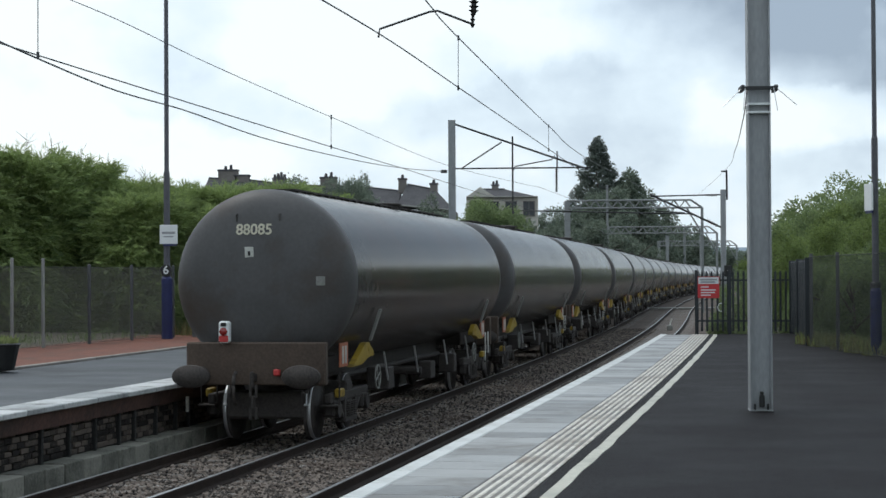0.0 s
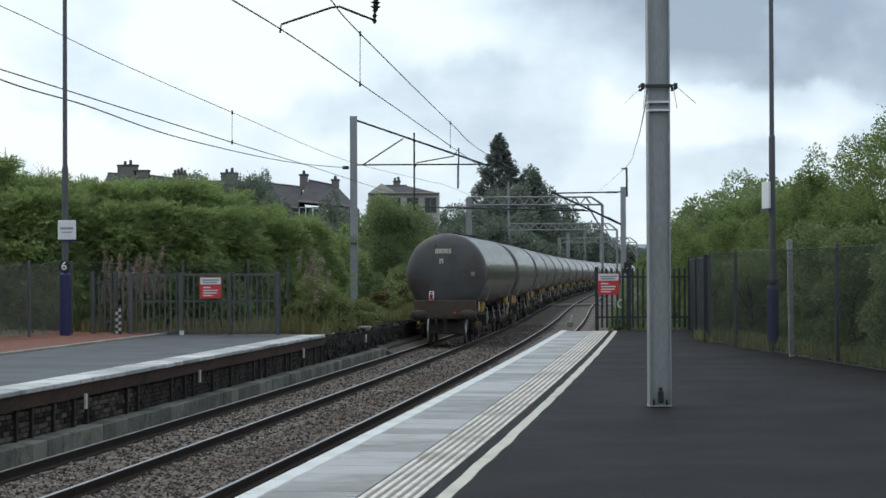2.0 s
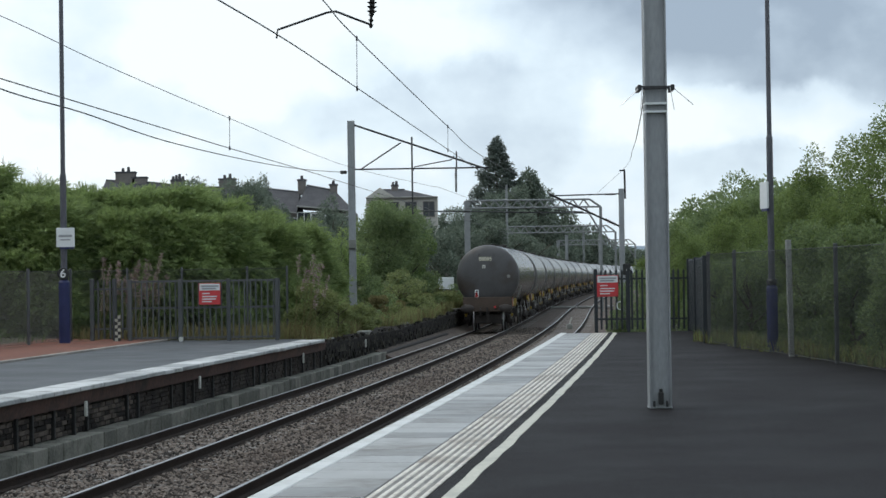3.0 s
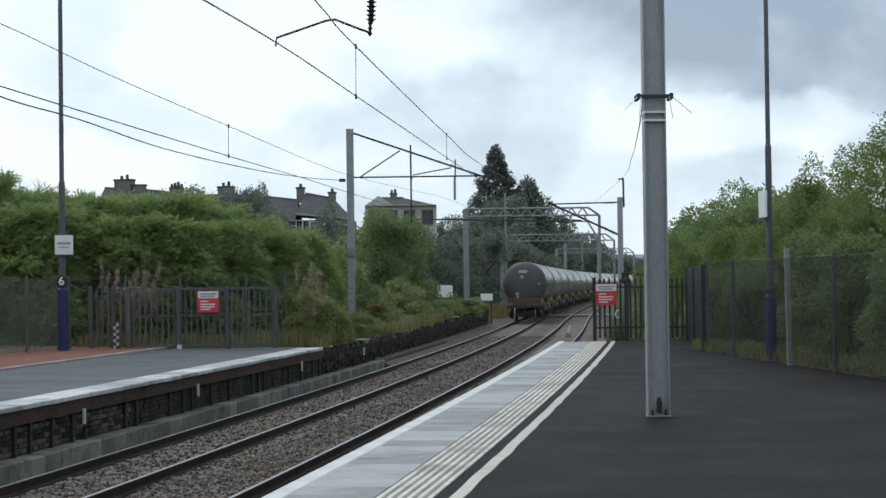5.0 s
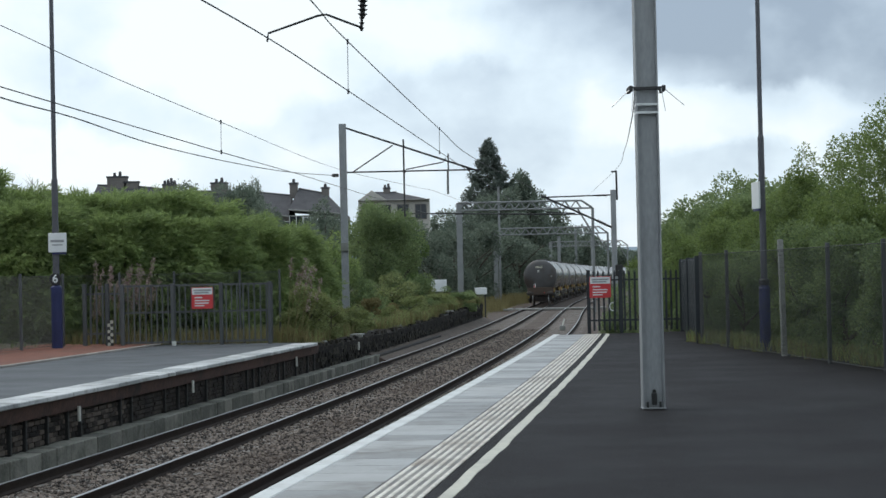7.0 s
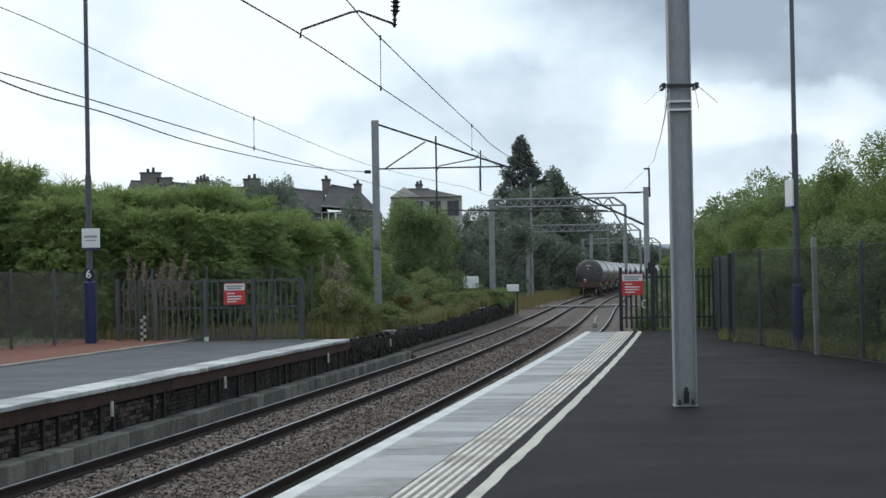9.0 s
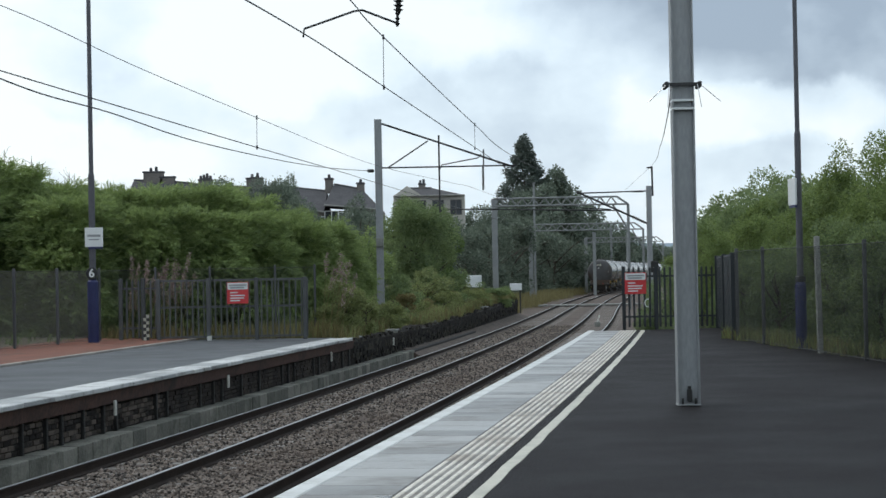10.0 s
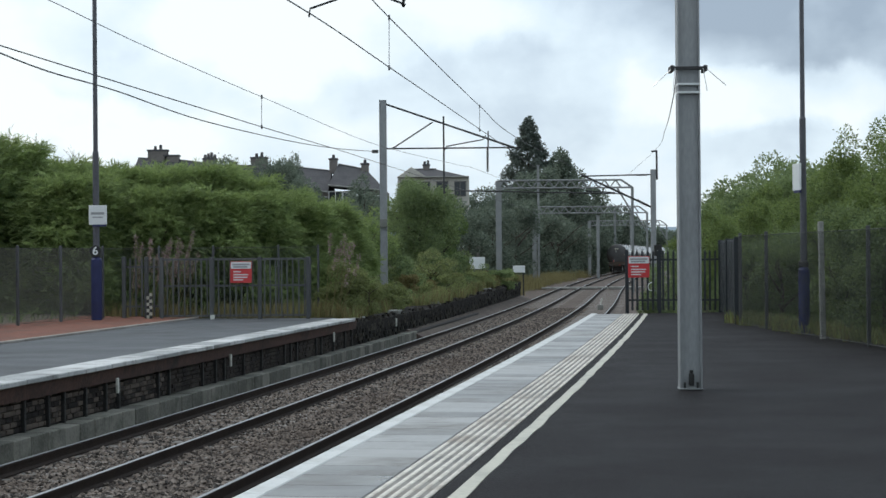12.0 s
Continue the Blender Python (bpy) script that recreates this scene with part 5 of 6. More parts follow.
def build_house(x, y, z, w, d, wall, roof, material, label, chimneys, bays, fall=0.0, hips=(0.0, 0.0), turn=0.0, frame_mat=M_SIGNW):
    """A house whose ridge drops by fall from end to end; hips cut the roof's ends back."""
    h = empty("house", pose(x, y, z, 0, 0, turn), label, "house", "houses on the rise")
    part("wall", boxm(-w / 2, w / 2, -d / 2, d / 2, -6, wall - fall, 0.02), material, h)
    bm = bmesh.new()
    e = 0.3
    lo, hi = wall, wall - fall
    a, b = -w / 2 + hips[0], w / 2 - hips[1]
    vs = [bm.verts.new(v) for v in ((-w / 2, -d / 2 - e, lo), (w / 2, -d / 2 - e, hi), (w / 2, d / 2 + e, hi), (-w / 2, d / 2 + e, lo), (a, 0, lo + roof), (b, 0, hi + roof))]
    for f in ((0, 1, 5, 4), (2, 3, 4, 5), (1, 2, 5), (3, 0, 4), (3, 2, 1, 0)):
        bm.faces.new([vs[i] for i in f])
    bmesh.ops.recalc_face_normals(bm, faces=bm.faces)
    r = part("roof", bm, M_ROOF, h, "dark slate roof")
    part("ridge", tubem((a, 0, lo + roof), (b, 0, hi + roof), 0.09), M_ROOF, r)
    part("gutter", tubem((-w / 2, -d / 2 - e - 0.06, lo), (w / 2, -d / 2 - e - 0.06, hi), 0.07), M_CONC, r, "grey gutter line")
    for cx, cw, tall, pots in chimneys:
        zc = lo + roof - fall * (cx / w + 0.5)
        part("chimney", boxm(-cw, cw, -0.38, 0.38, -0.7, tall, 0.03), M_STONEW, r, "sooty stone chimney stack", pose(cx, 0, zc))
        part("chimney_cap", pot_mesh(cw, tall, pots), M_ROOF, r, "dark cap with clay pots", pose(cx, 0, zc))
    for k in range(bays):
        u = (k + 0.5) / bays
        wx = -w / 2 + u * w
        for zz in (wall - 1.7, wall - 4.4):
            win = part("window", boxm(-0.5, 0.5, -0.03, 0.02, 0, 1.3), M_GLASS, h, "dark window in a white frame", pose(wx, -d / 2 - 0.02, zz - fall * u))
            fr = bmesh.new()
            for q in ((-0.53, -0.47, 0, 1.32), (0.47, 0.53, 0, 1.32), (-0.025, 0.025, 0, 1.32), (-0.53, 0.53, -0.05, 0.02), (-0.53, 0.53, 1.27, 1.32)):
                box(fr, q[0], q[1], -0.09, 0.0, q[2], q[3])
            part("frame", fr, frame_mat, win)
    return h


# ridge ends across and up the rise, then chimneys: place along, half-width, height, pots
TERRACE = [
    ((192, 309), (263, 313), M_STONEW, "dark-roofed terraced house with a massive chimney stack above the hedge", ((0.5, 0.75, 0.75, 2), (0.85, 0.55, 0.4, 0)), 2, (0.0, 0.0)),
    ((263, 313), (361, 325), M_STONEW, "dark-roofed terraced house with a four-pot chimney", ((0.58, 0.5, 0.45, 4),), 3, (0.0, 0.0)),
    ((361, 324), (450, 325), M_STONEW, "dark-roofed terraced house with a broad chimney, behind trees", ((0.52, 0.62, 0.7, 2),), 3, (0.0, 0.0)),
    ((450, 325), (536, 335), M_STONEW, "dark-roofed terraced house with pale window bays", (), 4, (0.0, 0.0)),
    ((536, 323), (634, 333), M_STONEW, "end-of-terrace house with hipped slate roof and tall chimney", ((0.03, 0.3, 0.5, 1), (0.6, 0.28, 0.35, 1)), 4, (0.5, 1.6)),
]


def build_houses():
    # a terrace stepping down the hill, its roofs meeting end to end
    y, wall, roof = 140.0, 4.0, 1.75
    for (u0, v0), (u1, v1), material, label, chimneys, bays, hips in TERRACE:
        x0, x1, z0, z1 = px(u0, y), px(u1, y), top_z(v0, y), top_z(v1, y)
        w = x1 - x0 - 0.01
        build_house((x0 + x1) / 2, y, z0 - wall - roof, w, 7.0, wall, roof, material, label, [((u - 0.5) * w, cw, t, n) for u, cw, t, n in chimneys], bays, z0 - z1, hips)
    y = 165.0
    x0, x1 = px(655, y), px(779, y)
    h = build_house((x0 + x1) / 2, y, top_z(333, y) - 5.1, x1 - x0, 6.5, 4.25, 0.85, M_RENDER, "grey-walled house with a low hipped roof and a pale gable", ((-0.7, 0.3, 0.45, 2),), 4, 0.0, (1.3, 3.0), frame_mat=M_STONEW)
    g = bmesh.new()
    tri = [(-3.2, 4.25), (-0.6, 4.25), (-1.95, 5.15)]
    lo, hi = [g.verts.new((x, -3.75, z)) for x, z in tri], [g.verts.new((x, -3.3, z)) for x, z in tri]
    g.faces.new(lo)
    g.faces.new(hi[::-1])
    for i in range(3):
        g.faces.new((lo[i], lo[(i + 1) % 3], hi[(i + 1) % 3], hi[i]))
    bmesh.ops.recalc_face_normals(g, faces=g.faces)
    part("gable", g, M_RENDER, h, "pale rendered gable")


build_houses()

# ---- plants ----
RNG = np.random.default_rng(11)


def leaf_cloud(name, blobs, n, length, width, material, parent, label="", droop=0.0, shell=0.55, upright=0.0):
    """Leaves as small folded quads scattered through ellipsoid clumps (centre, radii)."""
    blobs = [(np.array(c, float), np.array(r, float)) for c, r in blobs]
    vol = np.array([r[0] * r[1] + r[1] * r[2] + r[0] * r[2] for _, r in blobs])
    pick = RNG.choice(len(blobs), n, p=vol / vol.sum())
    C = np.array([b[0] for b in blobs])[pick]
    Rr = np.array([b[1] for b in blobs])[pick]
    u = RNG.normal(size=(n, 3))
    u /= np.linalg.norm(u, axis=1)[:, None]
    rad = shell + (1 - shell) * RNG.random(n) ** 0.7
    rad *= 1 + 0.12 * RNG.normal(size=n)
    P = C + u * Rr * rad[:, None]
    a = u * (1 - upright) + RNG.normal(size=(n, 3)) * np.array([0.7, 0.7, 0.45]) + np.array([0, 0, upright * 1.6 - droop])
    a /= np.linalg.norm(a, axis=1)[:, None]
    b = np.cross(a, RNG.normal(size=(n, 3)))
    b /= np.linalg.norm(b, axis=1)[:, None] + 1e-9
    return quads(name, P, a, b, length, width, material, parent, label)


def quads(name, P, a, b, length, width, material, parent, label=""):
    """One leaf at each point of P, along a, as wide as b says."""
    n = len(P)
    ln = length * (0.6 + 0.8 * RNG.random(n))[:, None]
    wd = width * (0.6 + 0.8 * RNG.random(n))[:, None]
    V = np.stack([P, P + a * ln * 0.5 + b * wd * 0.5, P + a * ln, P + a * ln * 0.5 - b * wd * 0.5], 1).reshape(-1, 3)
    me = bpy.data.meshes.new(name)
    me.vertices.add(4 * n)
    me.vertices.foreach_set("co", V.astype(np.float32).ravel())
    me.loops.add(4 * n)
    me.loops.foreach_set("vertex_index", np.arange(4 * n, dtype=np.int32))
    me.polygons.add(n)
    me.polygons.foreach_set("loop_start", np.arange(0, 4 * n, 4, dtype=np.int32))
    me.update(calc_edges=True)
    me.validate()
    return part(name, me, material, parent, label)


def trunk(parent, h, r, limbs, spread, name="trunk"):
    bm = bmesh.new()
    pts = [Vector((0, 0, -0.3))]
    for k in range(1, 6):
        pts.append(Vector((RNG.uniform(-0.05, 0.05) * h * 0.3, RNG.uniform(-0.05, 0.05) * h * 0.3, h * k / 5)))
    for k in range(5):
        tube(bm, pts[k], pts[k + 1], r * (1 - k / 6), r * (1 - (k + 1) / 6), 7)
    for k in range(limbs):
        p = pts[2 + k % 3]
        a = RNG.uniform(0, 6.28)
        q = p + Vector((math.cos(a) * spread * 0.7, math.sin(a) * spread * 0.7, h * RNG.uniform(0.15, 0.35)))
        tube(bm, p, q, r * 0.45, r * 0.15, 5)
        e = q + Vector((math.cos(a + 0.5) * spread * 0.3, math.sin(a + 0.5) * spread * 0.3, h * 0.12))
        tube(bm, q, e, r * 0.2, r * 0.06, 5)
    return part(name, bm, M_BARK, parent)


def clumps(w, d, h, n, base=0.25, size=0.34):
    """Random ellipsoid clumps filling a rounded crown w wide, d deep, h high."""
    out = []
    for k in range(n):
        t = RNG.uniform(base, 1.0)
        prof = math.sqrt(max(0.05, 1 - ((t - 0.5) / 0.62) ** 2))
        a, rr = RNG.uniform(0, 6.28), math.sqrt(RNG.random()) * 0.75
        s = size * RNG.uniform(0.6, 1.2)
        out.append(((math.cos(a) * rr * w / 2 * prof, math.sin(a) * rr * d / 2 * prof, t * h * 0.9), (s * w / 2, s * d / 2, s * h * 0.36)))
    return out


def broadleaf(name, x, y, z, w, d, h, n, leaf, material, label, category="tree", group="", count=26, base=0.2, limbs=6):
    m = empty(name, pose(x, y, z), label, category, group)
    trunk(m, h * 0.6, 0.028 * h, limbs, w * 0.36)
    leaf_cloud("crown", clumps(w, d, h, count, base), n, leaf, leaf * 0.55, material, m)
    return m


def conifer_bush(w, h, fronds):
    """A feathery conifer of a hedge: flat sprays that sweep outward and nod at the tip."""
    m = empty("hedge_conifer", Matrix.Identity(4), "dense feathery green conifer in a tall hedge", "conifer", "conifer hedge")
    trunk(m, h * 0.8, 0.09, 5, w * 0.3)
    n, k = fronds, 46
    t = RNG.random(n) ** 0.85
    ang = RNG.uniform(0, 2 * np.pi, n)
    lump = 0.17 * np.sin(ang * 3 + t * 8) + 0.12 * np.sin(ang * 5 - t * 13) + 0.07 * np.sin(ang * 9 + t * 22)
    r = w / 2 * (1.0 - 0.5 * t ** 3) * (0.74 + lump + 0.24 * RNG.random(n))
    base = np.stack([np.cos(ang) * r, np.sin(ang) * r, 0.1 + t * (h - 0.5)], 1)
    out = np.stack([np.cos(ang), np.sin(ang), np.zeros(n)], 1)
    swirl = np.stack([-np.sin(ang), np.cos(ang), np.zeros(n)], 1)
    up = np.array([0.0, 0.0, 1.0])
    axis = out * 0.75 + swirl * (0.35 + 0.45 * RNG.normal(size=(n, 1))) + up * (0.1 + 1.1 * t[:, None] ** 3 + 0.22 * RNG.normal(size=(n, 1)))
    axis /= np.linalg.norm(axis, axis=1)[:, None]
    side = np.cross(axis, up + 0.5 * RNG.normal(size=(n, 3)))
    side /= np.linalg.norm(side, axis=1)[:, None]
    ln = (0.42 + 0.5 * RNG.random(n)) * (1 + 0.25 * (t > 0.93))
    u = RNG.random((n, k))
    s = RNG.choice([-1.0, 1.0], (n, k)) * RNG.random((n, k)) ** 0.7
    reach = 0.3 * (1 - u) ** 0.8 * s
    P = base[:, None, :] + axis[:, None, :] * ((u + 0.35 * np.abs(reach)) * ln[:, None])[:, :, None]
    P += side[:, None, :] * (reach * ln[:, None])[:, :, None] - up * (0.34 * (u ** 2) * ln[:, None] + 0.1 * np.abs(reach))[:, :, None]
    P = (P + RNG.normal(size=P.shape) * 0.014).reshape(-1, 3)
    a = (axis[:, None, :] + side[:, None, :] * np.sign(s)[:, :, None] * 0.6 - up * (0.65 * u)[:, :, None]).reshape(-1, 3) + RNG.normal(size=P.shape) * 0.2
    a /= np.linalg.norm(a, axis=1)[:, None]
    b = np.cross(a, RNG.normal(size=P.shape))
    b /= np.linalg.norm(b, axis=1)[:, None] + 1e-9
    quads("foliage", P, a, b, 0.19, 0.024, L_CONIFER, m)
    return m


def build_hedge():
    kinds = [conifer_bush(3.1, 4.9, 2600), conifer_bush(3.3, 4.6, 2600), conifer_bush(3.0, 4.2, 2500)]
    spots = [(-60, 54, 1.11, 0), (40, 55, 1.06, 1), (-150, 53, 1.22, 1), (-240, 52, 1.15, 0), (120, 54, 0.91, 0), (200, 55, 1.11, 2), (285, 56, 1.03, 1), (365, 57, 1.06, 2), (440, 58, 0.88, 1), (508, 59, 0.88, 2), (-330, 51, 1.25, 2), (-20, 57.5, 1.18, 2), (160, 58, 1.03, 1), (320, 59, 0.99, 0), (80, 52.8, 0.94, 1), (240, 53.2, 0.82, 0), (400, 55, 0.79, 0), (330, 54, 0.92, 2), (470, 56.5, 0.78, 1), (538, 61, 0.74, 2)]
    used = [False] * 3
    for px, y, s, k in spots:
        x = (px - 784) / 3200 * y
        m = pose(x, y, -0.3, 0, 0, RNG.uniform(0, 360))
        ob = kinds[k]
        if used[k]:
            ob = copy_thing(kinds[k], m)
        else:
            ob.matrix_basis = m
            used[k] = True
        ob.scale = (s * 0.98, s * 0.98, s)


build_hedge()


def bush(u, v, y, w, leaf, material, n, label, name="bush", base_z=-0.2, category="bush", group="line-side bushes", d=None, count=24, base=0.12):
    h = top_z(v, y) - base_z
    return broadleaf(name, px(u, y), y, base_z, w, d or w, h, n, leaf, material, label, category, group, count, base)


def build_left_bushes():
    lab = "dark green broadleaf shrub on the overgrown bank"
    bush(542, 388, 62, 1.8, 0.10, L_BRIGHT, 9000, "yellow-green willow shrub behind the fence")
    bush(600, 400, 70, 2.4, 0.10, L_CONIFER, 8000, lab)
    bush(692, 332, 84, 3.6, 0.11, L_SCRUB, 34000, "round dense green tree beside the mast", "tree", category="tree", count=34)
    bush(728, 360, 88, 2.6, 0.11, L_SCRUB, 14000, lab, count=30)
    bush(655, 362, 86, 2.4, 0.11, L_SCRUB, 15000, lab, count=34)
    bush(735, 395, 96, 2.8, 0.14, L_DARK, 8000, lab)
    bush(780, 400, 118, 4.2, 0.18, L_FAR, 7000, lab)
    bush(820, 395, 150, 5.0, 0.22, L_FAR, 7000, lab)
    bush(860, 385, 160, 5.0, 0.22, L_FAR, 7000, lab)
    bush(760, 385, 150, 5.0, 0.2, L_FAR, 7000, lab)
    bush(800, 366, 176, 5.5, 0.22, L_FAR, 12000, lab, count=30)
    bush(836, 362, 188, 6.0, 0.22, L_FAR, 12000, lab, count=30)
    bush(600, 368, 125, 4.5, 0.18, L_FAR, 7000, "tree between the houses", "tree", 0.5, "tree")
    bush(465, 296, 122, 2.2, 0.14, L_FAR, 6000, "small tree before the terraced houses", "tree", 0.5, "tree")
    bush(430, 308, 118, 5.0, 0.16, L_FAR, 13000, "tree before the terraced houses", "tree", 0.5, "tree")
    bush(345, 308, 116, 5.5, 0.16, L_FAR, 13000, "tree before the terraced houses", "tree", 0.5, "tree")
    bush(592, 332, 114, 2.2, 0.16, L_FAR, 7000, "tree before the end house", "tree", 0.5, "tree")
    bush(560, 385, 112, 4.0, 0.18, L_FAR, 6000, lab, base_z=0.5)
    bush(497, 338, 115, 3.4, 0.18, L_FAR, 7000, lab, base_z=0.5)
    # willow and weeds at the platform end
    bush(562, 492, 50.5, 1.3, 0.06, L_WEED, 9000, "bright green shrub at the platform end", base_z=-0.05)
    bush(600, 515, 53, 1.0, 0.06, L_WEED, 3500, "weedy shrub at the platform end", base_z=-0.05)
    for u, v, y, w, k in ((660, 490, 70, 2.0, 0), (710, 470, 76, 2.4, 1), (750, 480, 84, 2.4, 0), (690, 520, 72, 1.6, 2), (790, 512, 90, 2.0, 1), (830, 514, 94, 1.8, 0), (735, 515, 76, 1.8, 2), (780, 520, 88, 1.8, 2)):
        bush(u, v, y, w, 0.09, (L_SCRUB, L_WEED, L_WEED)[k], 4500, "scrubby bramble and weeds on the old platform", "bramble", -0.1, count=16)
    for u, v, y, w, k in ((655, 505, 71, 1.1, 1), (682, 488, 78, 1.5, 0), (700, 500, 80, 1.2, 2), (728, 482, 86, 1.6, 1), (745, 502, 84, 1.2, 0), (768, 494, 92, 1.4, 1), (805, 506, 97, 1.4, 2), (845, 512, 101, 1.5, 1), (672, 518, 66.5, 0.8, 2)):
        bush(u, v, y, w, 0.075, (L_SCRUB, L_WEED, L_DRY)[k], 3800, ("dark bramble mound on the old platform", "pale green weeds on the old platform", "dead straw-brown docks on the old platform")[k], "bramble", -0.05, count=14, base=0.03)


build_left_bushes()


def build_wall_scrub():
    """Low tangled growth hanging over the edge of the disused platform."""
    y = 50.0
    while y < 103:
        k = RNG.integers(4)
        p = along(y, LEDGE - RNG.uniform(0.75, 1.9), wall_top(y) - 0.05)
        w, h = RNG.uniform(0.9, 1.9), RNG.uniform(0.5, 1.15)
        broadleaf("bramble", p.x, p.y, p.z, w, w, h, 2600, 0.07, (L_SCRUB, L_WEED, L_DRY, L_WEED)[k], ("dark bramble hanging over the old wall", "pale green weeds over the old wall", "dead straw-brown docks over the old wall", "pale green weeds over the old wall")[k], "bush", "growth on the old wall", 12, 0.03, 3)
        y += RNG.uniform(1.2, 2.6)


build_wall_scrub()


def build_far_trees():
    m = empty("spruce", pose(px(885, 250), 250, 0), "tall dark pointed spruce above the other trees", "spruce")
    H = top_z(244, 250)
    trunk(m, H * 0.97, 0.3, 0, 1)
    blobs = []
    for k in range(330):
        t = RNG.random() ** 0.8
        r = 5.7 * (1 - t) ** 0.85 + 0.12
        a, q = RNG.uniform(0, 6.28), RNG.uniform(0.45, 1.12)
        blobs.append(((math.cos(a) * r * q, math.sin(a) * r * q, 5 + t * (H - 5)), (0.8 * (1.15 - t), 0.8 * (1.15 - t), 0.35)))
    leaf_cloud("crown", blobs, 38000, 0.46, 0.15, L_SPRUCE, m, shell=0.2, droop=0.25)
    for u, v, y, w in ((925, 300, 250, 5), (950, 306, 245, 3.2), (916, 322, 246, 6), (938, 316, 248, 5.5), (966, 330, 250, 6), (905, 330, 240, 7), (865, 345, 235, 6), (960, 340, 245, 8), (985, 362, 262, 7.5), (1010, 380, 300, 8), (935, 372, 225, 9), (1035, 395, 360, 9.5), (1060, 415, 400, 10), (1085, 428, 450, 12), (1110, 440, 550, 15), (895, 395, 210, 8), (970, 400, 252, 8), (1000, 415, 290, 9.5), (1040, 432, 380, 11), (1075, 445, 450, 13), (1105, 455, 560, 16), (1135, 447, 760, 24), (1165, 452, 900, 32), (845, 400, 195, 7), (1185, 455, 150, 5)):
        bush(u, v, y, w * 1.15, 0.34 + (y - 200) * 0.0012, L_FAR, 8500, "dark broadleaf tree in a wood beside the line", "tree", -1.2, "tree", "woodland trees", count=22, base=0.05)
    hill = []
    faces = []
    n = 40
    for i in range(n + 1):
        x = -900 + i * 55
        z = 32 + 20 * noise.noise((i * 0.23, 2, 1)) + 14 * noise.noise((i * 0.7, 5, 1))
        hill += [(x, 1700, -2), (x, 1760, z), (x, 2100, z * 0.8)]
    for i in range(n):
        a = i * 3
        faces += [(a, a + 3, a + 4, a + 1), (a + 1, a + 4, a + 5, a + 2)]
    tagged(raw("backdrop_hill", hill, faces, M_HILL, smooth=True), "blue-grey hill on the horizon", "hill", kind="structure")


build_far_trees()


def build_right_bank():
    lab = "yellow-green willow scrub behind the platform fence"
    for u, v, y, w, k, n in ((1590, 195, 38, 2.6, 0, 13000), (1530, 230, 41, 2.4, 0, 13000), (1475, 262, 43, 2.2, 0, 12000), (1430, 325, 45, 2.2, 0, 11000), (1500, 330, 39, 2.2, 0, 9000), (1565, 320, 35, 2.2, 0, 9000), (1390, 345, 48, 2.0, 0, 10000), (1345, 328, 66, 2.6, 1, 9000), (1300, 355, 62, 2.6, 0, 9000), (1255, 375, 66, 2.6, 1, 9000), (1290, 385, 52, 2.2, 0, 8000), (1235, 395, 56, 2.2, 0, 8000), (1205, 400, 76, 2.8, 1, 8000), (1345, 385, 49, 2.2, 0, 9000), (1170, 440, 84, 2.6, 0, 6000), (1210, 430, 60, 2.2, 0, 6000), (1440, 400, 38, 1.8, 2, 8000), (1510, 410, 34, 1.8, 2, 8000), (1385, 420, 47, 1.8, 2, 8000), (1330, 430, 44.5, 1.8, 2, 7000), (1560, 420, 31, 1.8, 2, 8000), (1275, 440, 47.5, 1.6, 2, 6000)):
        u = max(u, 784 + 3200 * (6.05 + max(0, 44 - y) * 0.068 + w * 0.55) / y) if y < 47 else u
        bush(u, v, y, w, 0.065 if y < 60 else 0.095, (L_BRIGHT, L_SCRUB, L_SCRUB)[k], n * 2, lab if k == 0 else "dark green shrub behind the platform fence", base_z=-0.4, d=w * 0.9, group="bank shrubs", count=26, base=0.02 if k == 2 else 0.12)


build_right_bank()
# the wood going on along the line beyond the platform
for _u, _v, _y, _w in ((1206, 392, 108, 4.5), (1232, 372, 128, 6), (1262, 352, 122, 6), (1298, 330, 118, 6), (1330, 314, 126, 6.5), (1352, 334, 92, 4.2), (1385, 330, 84, 4), (1425, 318, 78, 4), (1225, 388, 165, 7), (1215, 392, 210, 9), (1250, 372, 205, 10), (1212, 396, 265, 11), (1310, 352, 90, 4.2), (1455, 300, 64, 3.6)):
    bush(_u, _v, _y, _w, 0.1 + _y * 0.0009, L_SCRUB, 12000, "dark green tree in the wood beyond the platform", "tree", -1.2, "tree", "trees beyond the platform", count=30, base=0.05)
for _u, _v, _y, _w in ((1112, 500, 55, 1.3), (1150, 478, 58, 1.6), (1185, 455, 60, 1.8), (1215, 520, 53.5, 1.3)):
    bush(_u, _v, _y, _w, 0.07, L_SCRUB, 7000, "tangled green scrub behind the platform end fence", base_z=-1.0, group="bank shrubs", count=22, base=0.02)


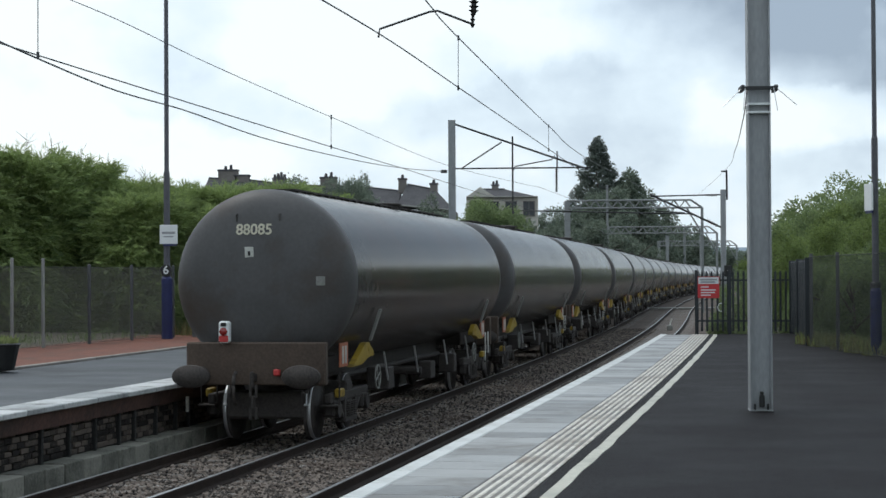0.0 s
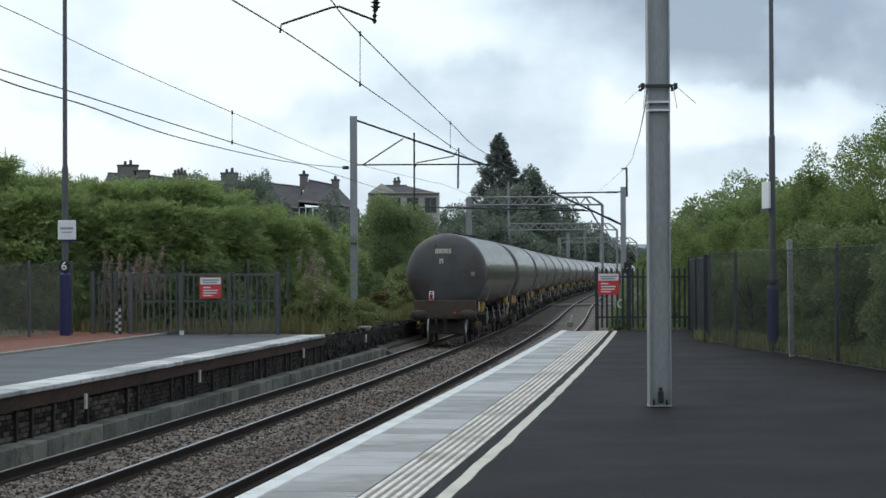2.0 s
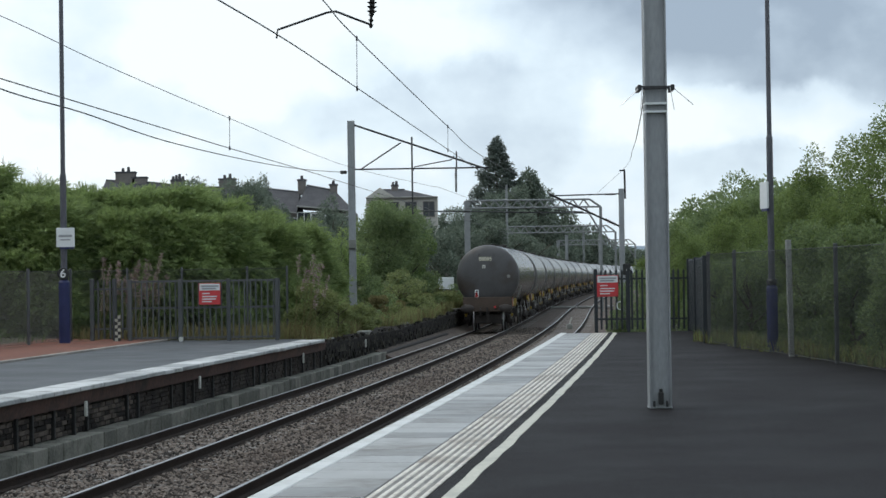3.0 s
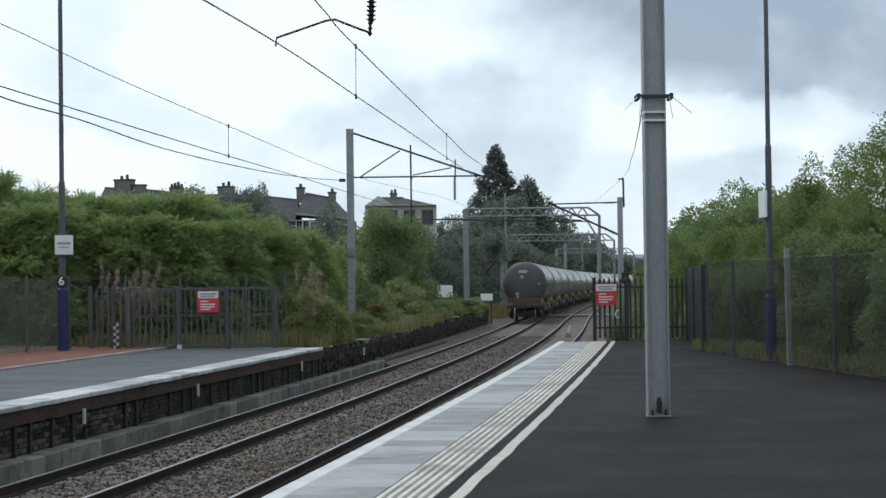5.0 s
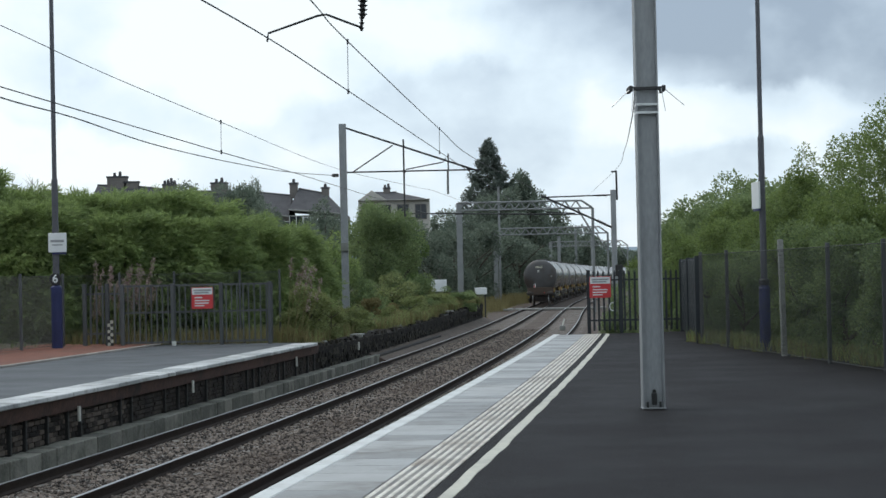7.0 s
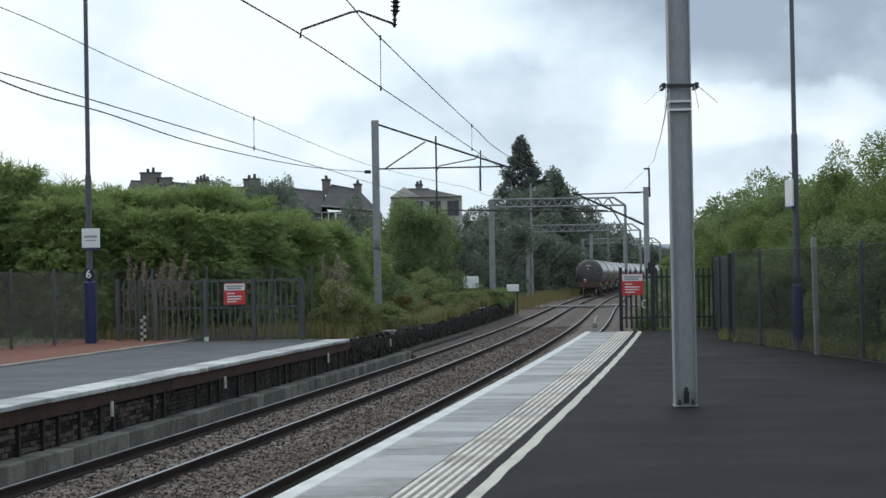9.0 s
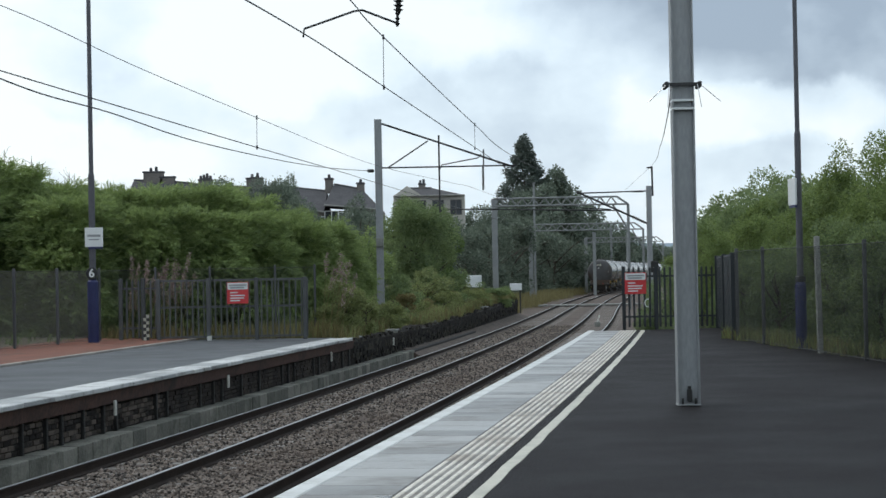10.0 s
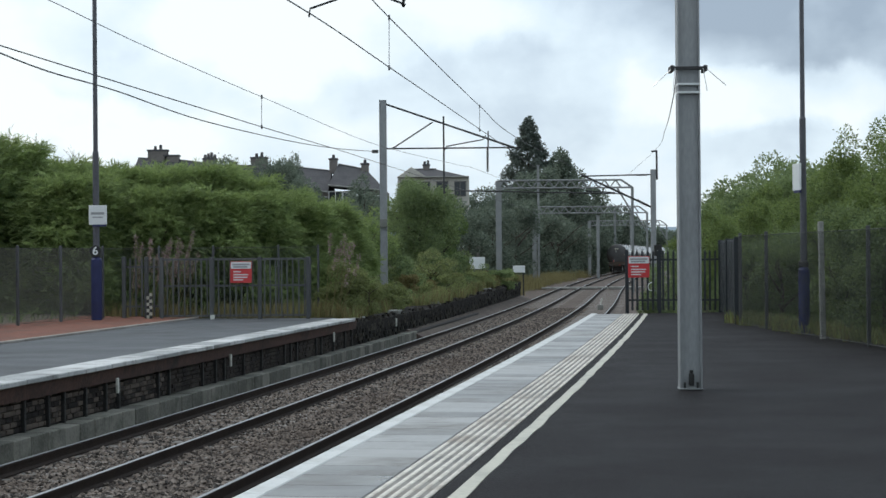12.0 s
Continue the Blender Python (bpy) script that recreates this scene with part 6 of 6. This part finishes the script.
def build_surroundings():
    """Plain unseen hedge beside and behind the camera, added to darken the tanks' reflections."""
    verts, faces = [], []
    line = [(10.5, 34), (12.0, 16), (12.5, 0), (12.0, -20), (4, -30), (-8, -31), (-18, -26), (-22, 0), (-21, 40)]
    pts = []
    for (x0, y0), (x1, y1) in zip(line, line[1:]):
        for k in range(8):
            pts.append((x0 + (x1 - x0) * k / 8, y0 + (y1 - y0) * k / 8))
    for i, (x, y) in enumerate(pts):
        z = 4.6 + 0.7 * noise.noise((i * 0.5, 1, 4))
        e = 0.6 * noise.noise((i * 0.7, 3, 8))
        verts += [(x + e, y + e, -1.3), (x + e, y + e, z * 0.7), (x * 1.05 + e, y * 1.03, z), (x * 1.12, y * 1.08, z * 0.7), (x * 1.12, y * 1.08, -1.3)]
    for i in range(len(pts) - 1):
        for j in range(4):
            a = i * 5 + j
            faces.append((a, a + 1, a + 6, a + 5))
    tagged(raw("surrounding_hedge", verts, faces, L_DARK, smooth=True), "unseen plain dark hedge added round the station to darken reflections", "hedge", kind="structure")


build_surroundings()


def blades(name, spots, n, h, material, label, category="grass"):
    """Thin upright blades scattered round spots (x, y, z, radius)."""
    verts, faces = [], []
    for k in range(n):
        x, y, z, r = spots[RNG.integers(len(spots))]
        a, q = RNG.uniform(0, 6.28), r * math.sqrt(RNG.random())
        bx, by = x + math.cos(a) * q, y + math.sin(a) * q
        hh = h * RNG.uniform(0.4, 1.2)
        lx, ly = RNG.normal() * 0.25 * hh, RNG.normal() * 0.25 * hh
        t = RNG.uniform(0, 6.28)
        wx, wy = math.cos(t) * 0.009, math.sin(t) * 0.009
        i = len(verts)
        verts += [(bx - wx, by - wy, z), (bx + wx, by + wy, z), (bx + lx * 0.4 + wx, by + ly * 0.4 + wy, z + hh * 0.6), (bx + lx * 0.4 - wx, by + ly * 0.4 - wy, z + hh * 0.6), (bx + lx, by + ly, z + hh)]
        faces += [(i, i + 1, i + 2, i + 3), (i + 3, i + 2, i + 4)]
    return tagged(raw(name, verts, faces, material), label, category, kind="stuff")


def build_grass():
    right = [(6.35 + (44 - y) * 0.085 + random.uniform(-0.15, 0.25), y, 0.0, 0.35) for y in np.arange(18, 44, 0.5)]
    blades("dry_grass", right, 1500, 0.3, L_DRY, "dry straw-coloured grass along the fence foot")
    blades("weeds", right, 3500, 0.3, L_WEED, "green weeds along the fence foot")
    left = [(-10.6 - (47 - y) * 0.215 - random.uniform(0.2, 2.5), y, 0.05, 0.6) for y in np.arange(28, 49, 0.4)]
    blades("undergrowth", left, 900, 0.25, L_DARK, "green undergrowth behind the chain-link fence")
    yard = [(random.uniform(-10.2, -3.6), random.uniform(48.7, 50.6), 0.0, 0.5) for k in range(60)]
    blades("dry_grass", yard, 1300, 0.45, L_DRY, "dead straw-coloured weeds behind the gate")
    wall = [(*along(y, LEDGE - random.uniform(0.5, 2.6), wall_top(y) + 0.02), 0.5) for y in np.arange(49, 104, 0.35)]
    blades("dry_grass", wall, 24000, 0.42, L_DRY, "dry grass on the disused platform")
    blades("weeds", wall, 15000, 0.5, L_WEED, "green weeds on the disused platform")
    verge = [(*along(y, random.uniform(-9, -4.6), -1.1), 1.2) for y in np.arange(106, 230, 1.0)]
    blades("verge_grass", verge, 14000, 0.9, L_DRY, "straw-coloured grass beside the line")
    for spots, k in (((175, 200, 222, 240, 262), 26), ((528, 540), 8)):
        m = empty("rosebay_clump", pose(px(spots[0], 49.3), 49.3, 0.05), "rosebay willowherb gone to pale seed behind the gate", "weeds", "rosebay clumps")
        for q in range(k):
            u = spots[q % len(spots)] + RNG.uniform(-9, 9)
            x = px(u, 49.3) - px(spots[0], 49.3)
            y, h, lean = RNG.uniform(-0.2, 0.2), RNG.uniform(1.2, 2.25), RNG.uniform(0.1, 0.7)
            stem = part("stem", tubem((x, y, 0), (x + lean, y, h), 0.009, 0.004, 4), L_DRY, m)
            head = leaf_cloud("seed_head", [((x + lean * (1 - 0.1 * e), y, h - 0.2 * e), (0.035, 0.035, 0.13)) for e in (0, 1, 2)], 90, 0.07, 0.022, L_PINK, stem, shell=0.1, upright=0.4)
            tagged(head, kind="stuff")
    # bare twigs above the hedge
    for u, v, y in ((8, 262, 60), (40, 285, 61), (-40, 250, 59), (75, 292, 62), (-95, 235, 58), (-140, 225, 58)):
        h = top_z(v, y)
        m = empty("bare_sapling", pose(px(u, y), y, 0), "bare twiggy sapling rising above the hedge", "sapling", "bare saplings")
        tw = tubem((0, 0, -0.3), (0.05, 0, h), 0.03, 0.006, 5)
        for q in range(16):
            z = h * RNG.uniform(0.72, 0.97)
            a, r = RNG.uniform(0, 6.28), RNG.uniform(0.2, 0.45)
            tube(tw, (0.04, 0, z), (0.04 + math.cos(a) * r, math.sin(a) * r, z + RNG.uniform(0.1, 0.4)), 0.008, 0.003, 4)
        part("stem", tw, M_BARK, m)


build_grass()


def motions():
    """The train draws away along the far line."""
    for i, w in enumerate(TRAIN):
        rows = []
        for k in range(25):
            t = k * 0.5
            rows.append((t, run(START + PITCH / 2 + i * PITCH * 0.993 + SPEED * 0.993 * t)))
        walk(w, rows)
    # the wheels of the last wagon roll
    turn = math.degrees(SPEED / FPS / 0.46)
    for ws in [o for o in TRAIN[0].children if o.name.startswith("wheelset")]:
        x = ws.matrix_basis.translation.x
        walk(ws, [(k / FPS, pose(x, 0, 0.464) @ Matrix.Rotation(radians(turn * k), 4, "Y")) for k in range(361)])


motions()
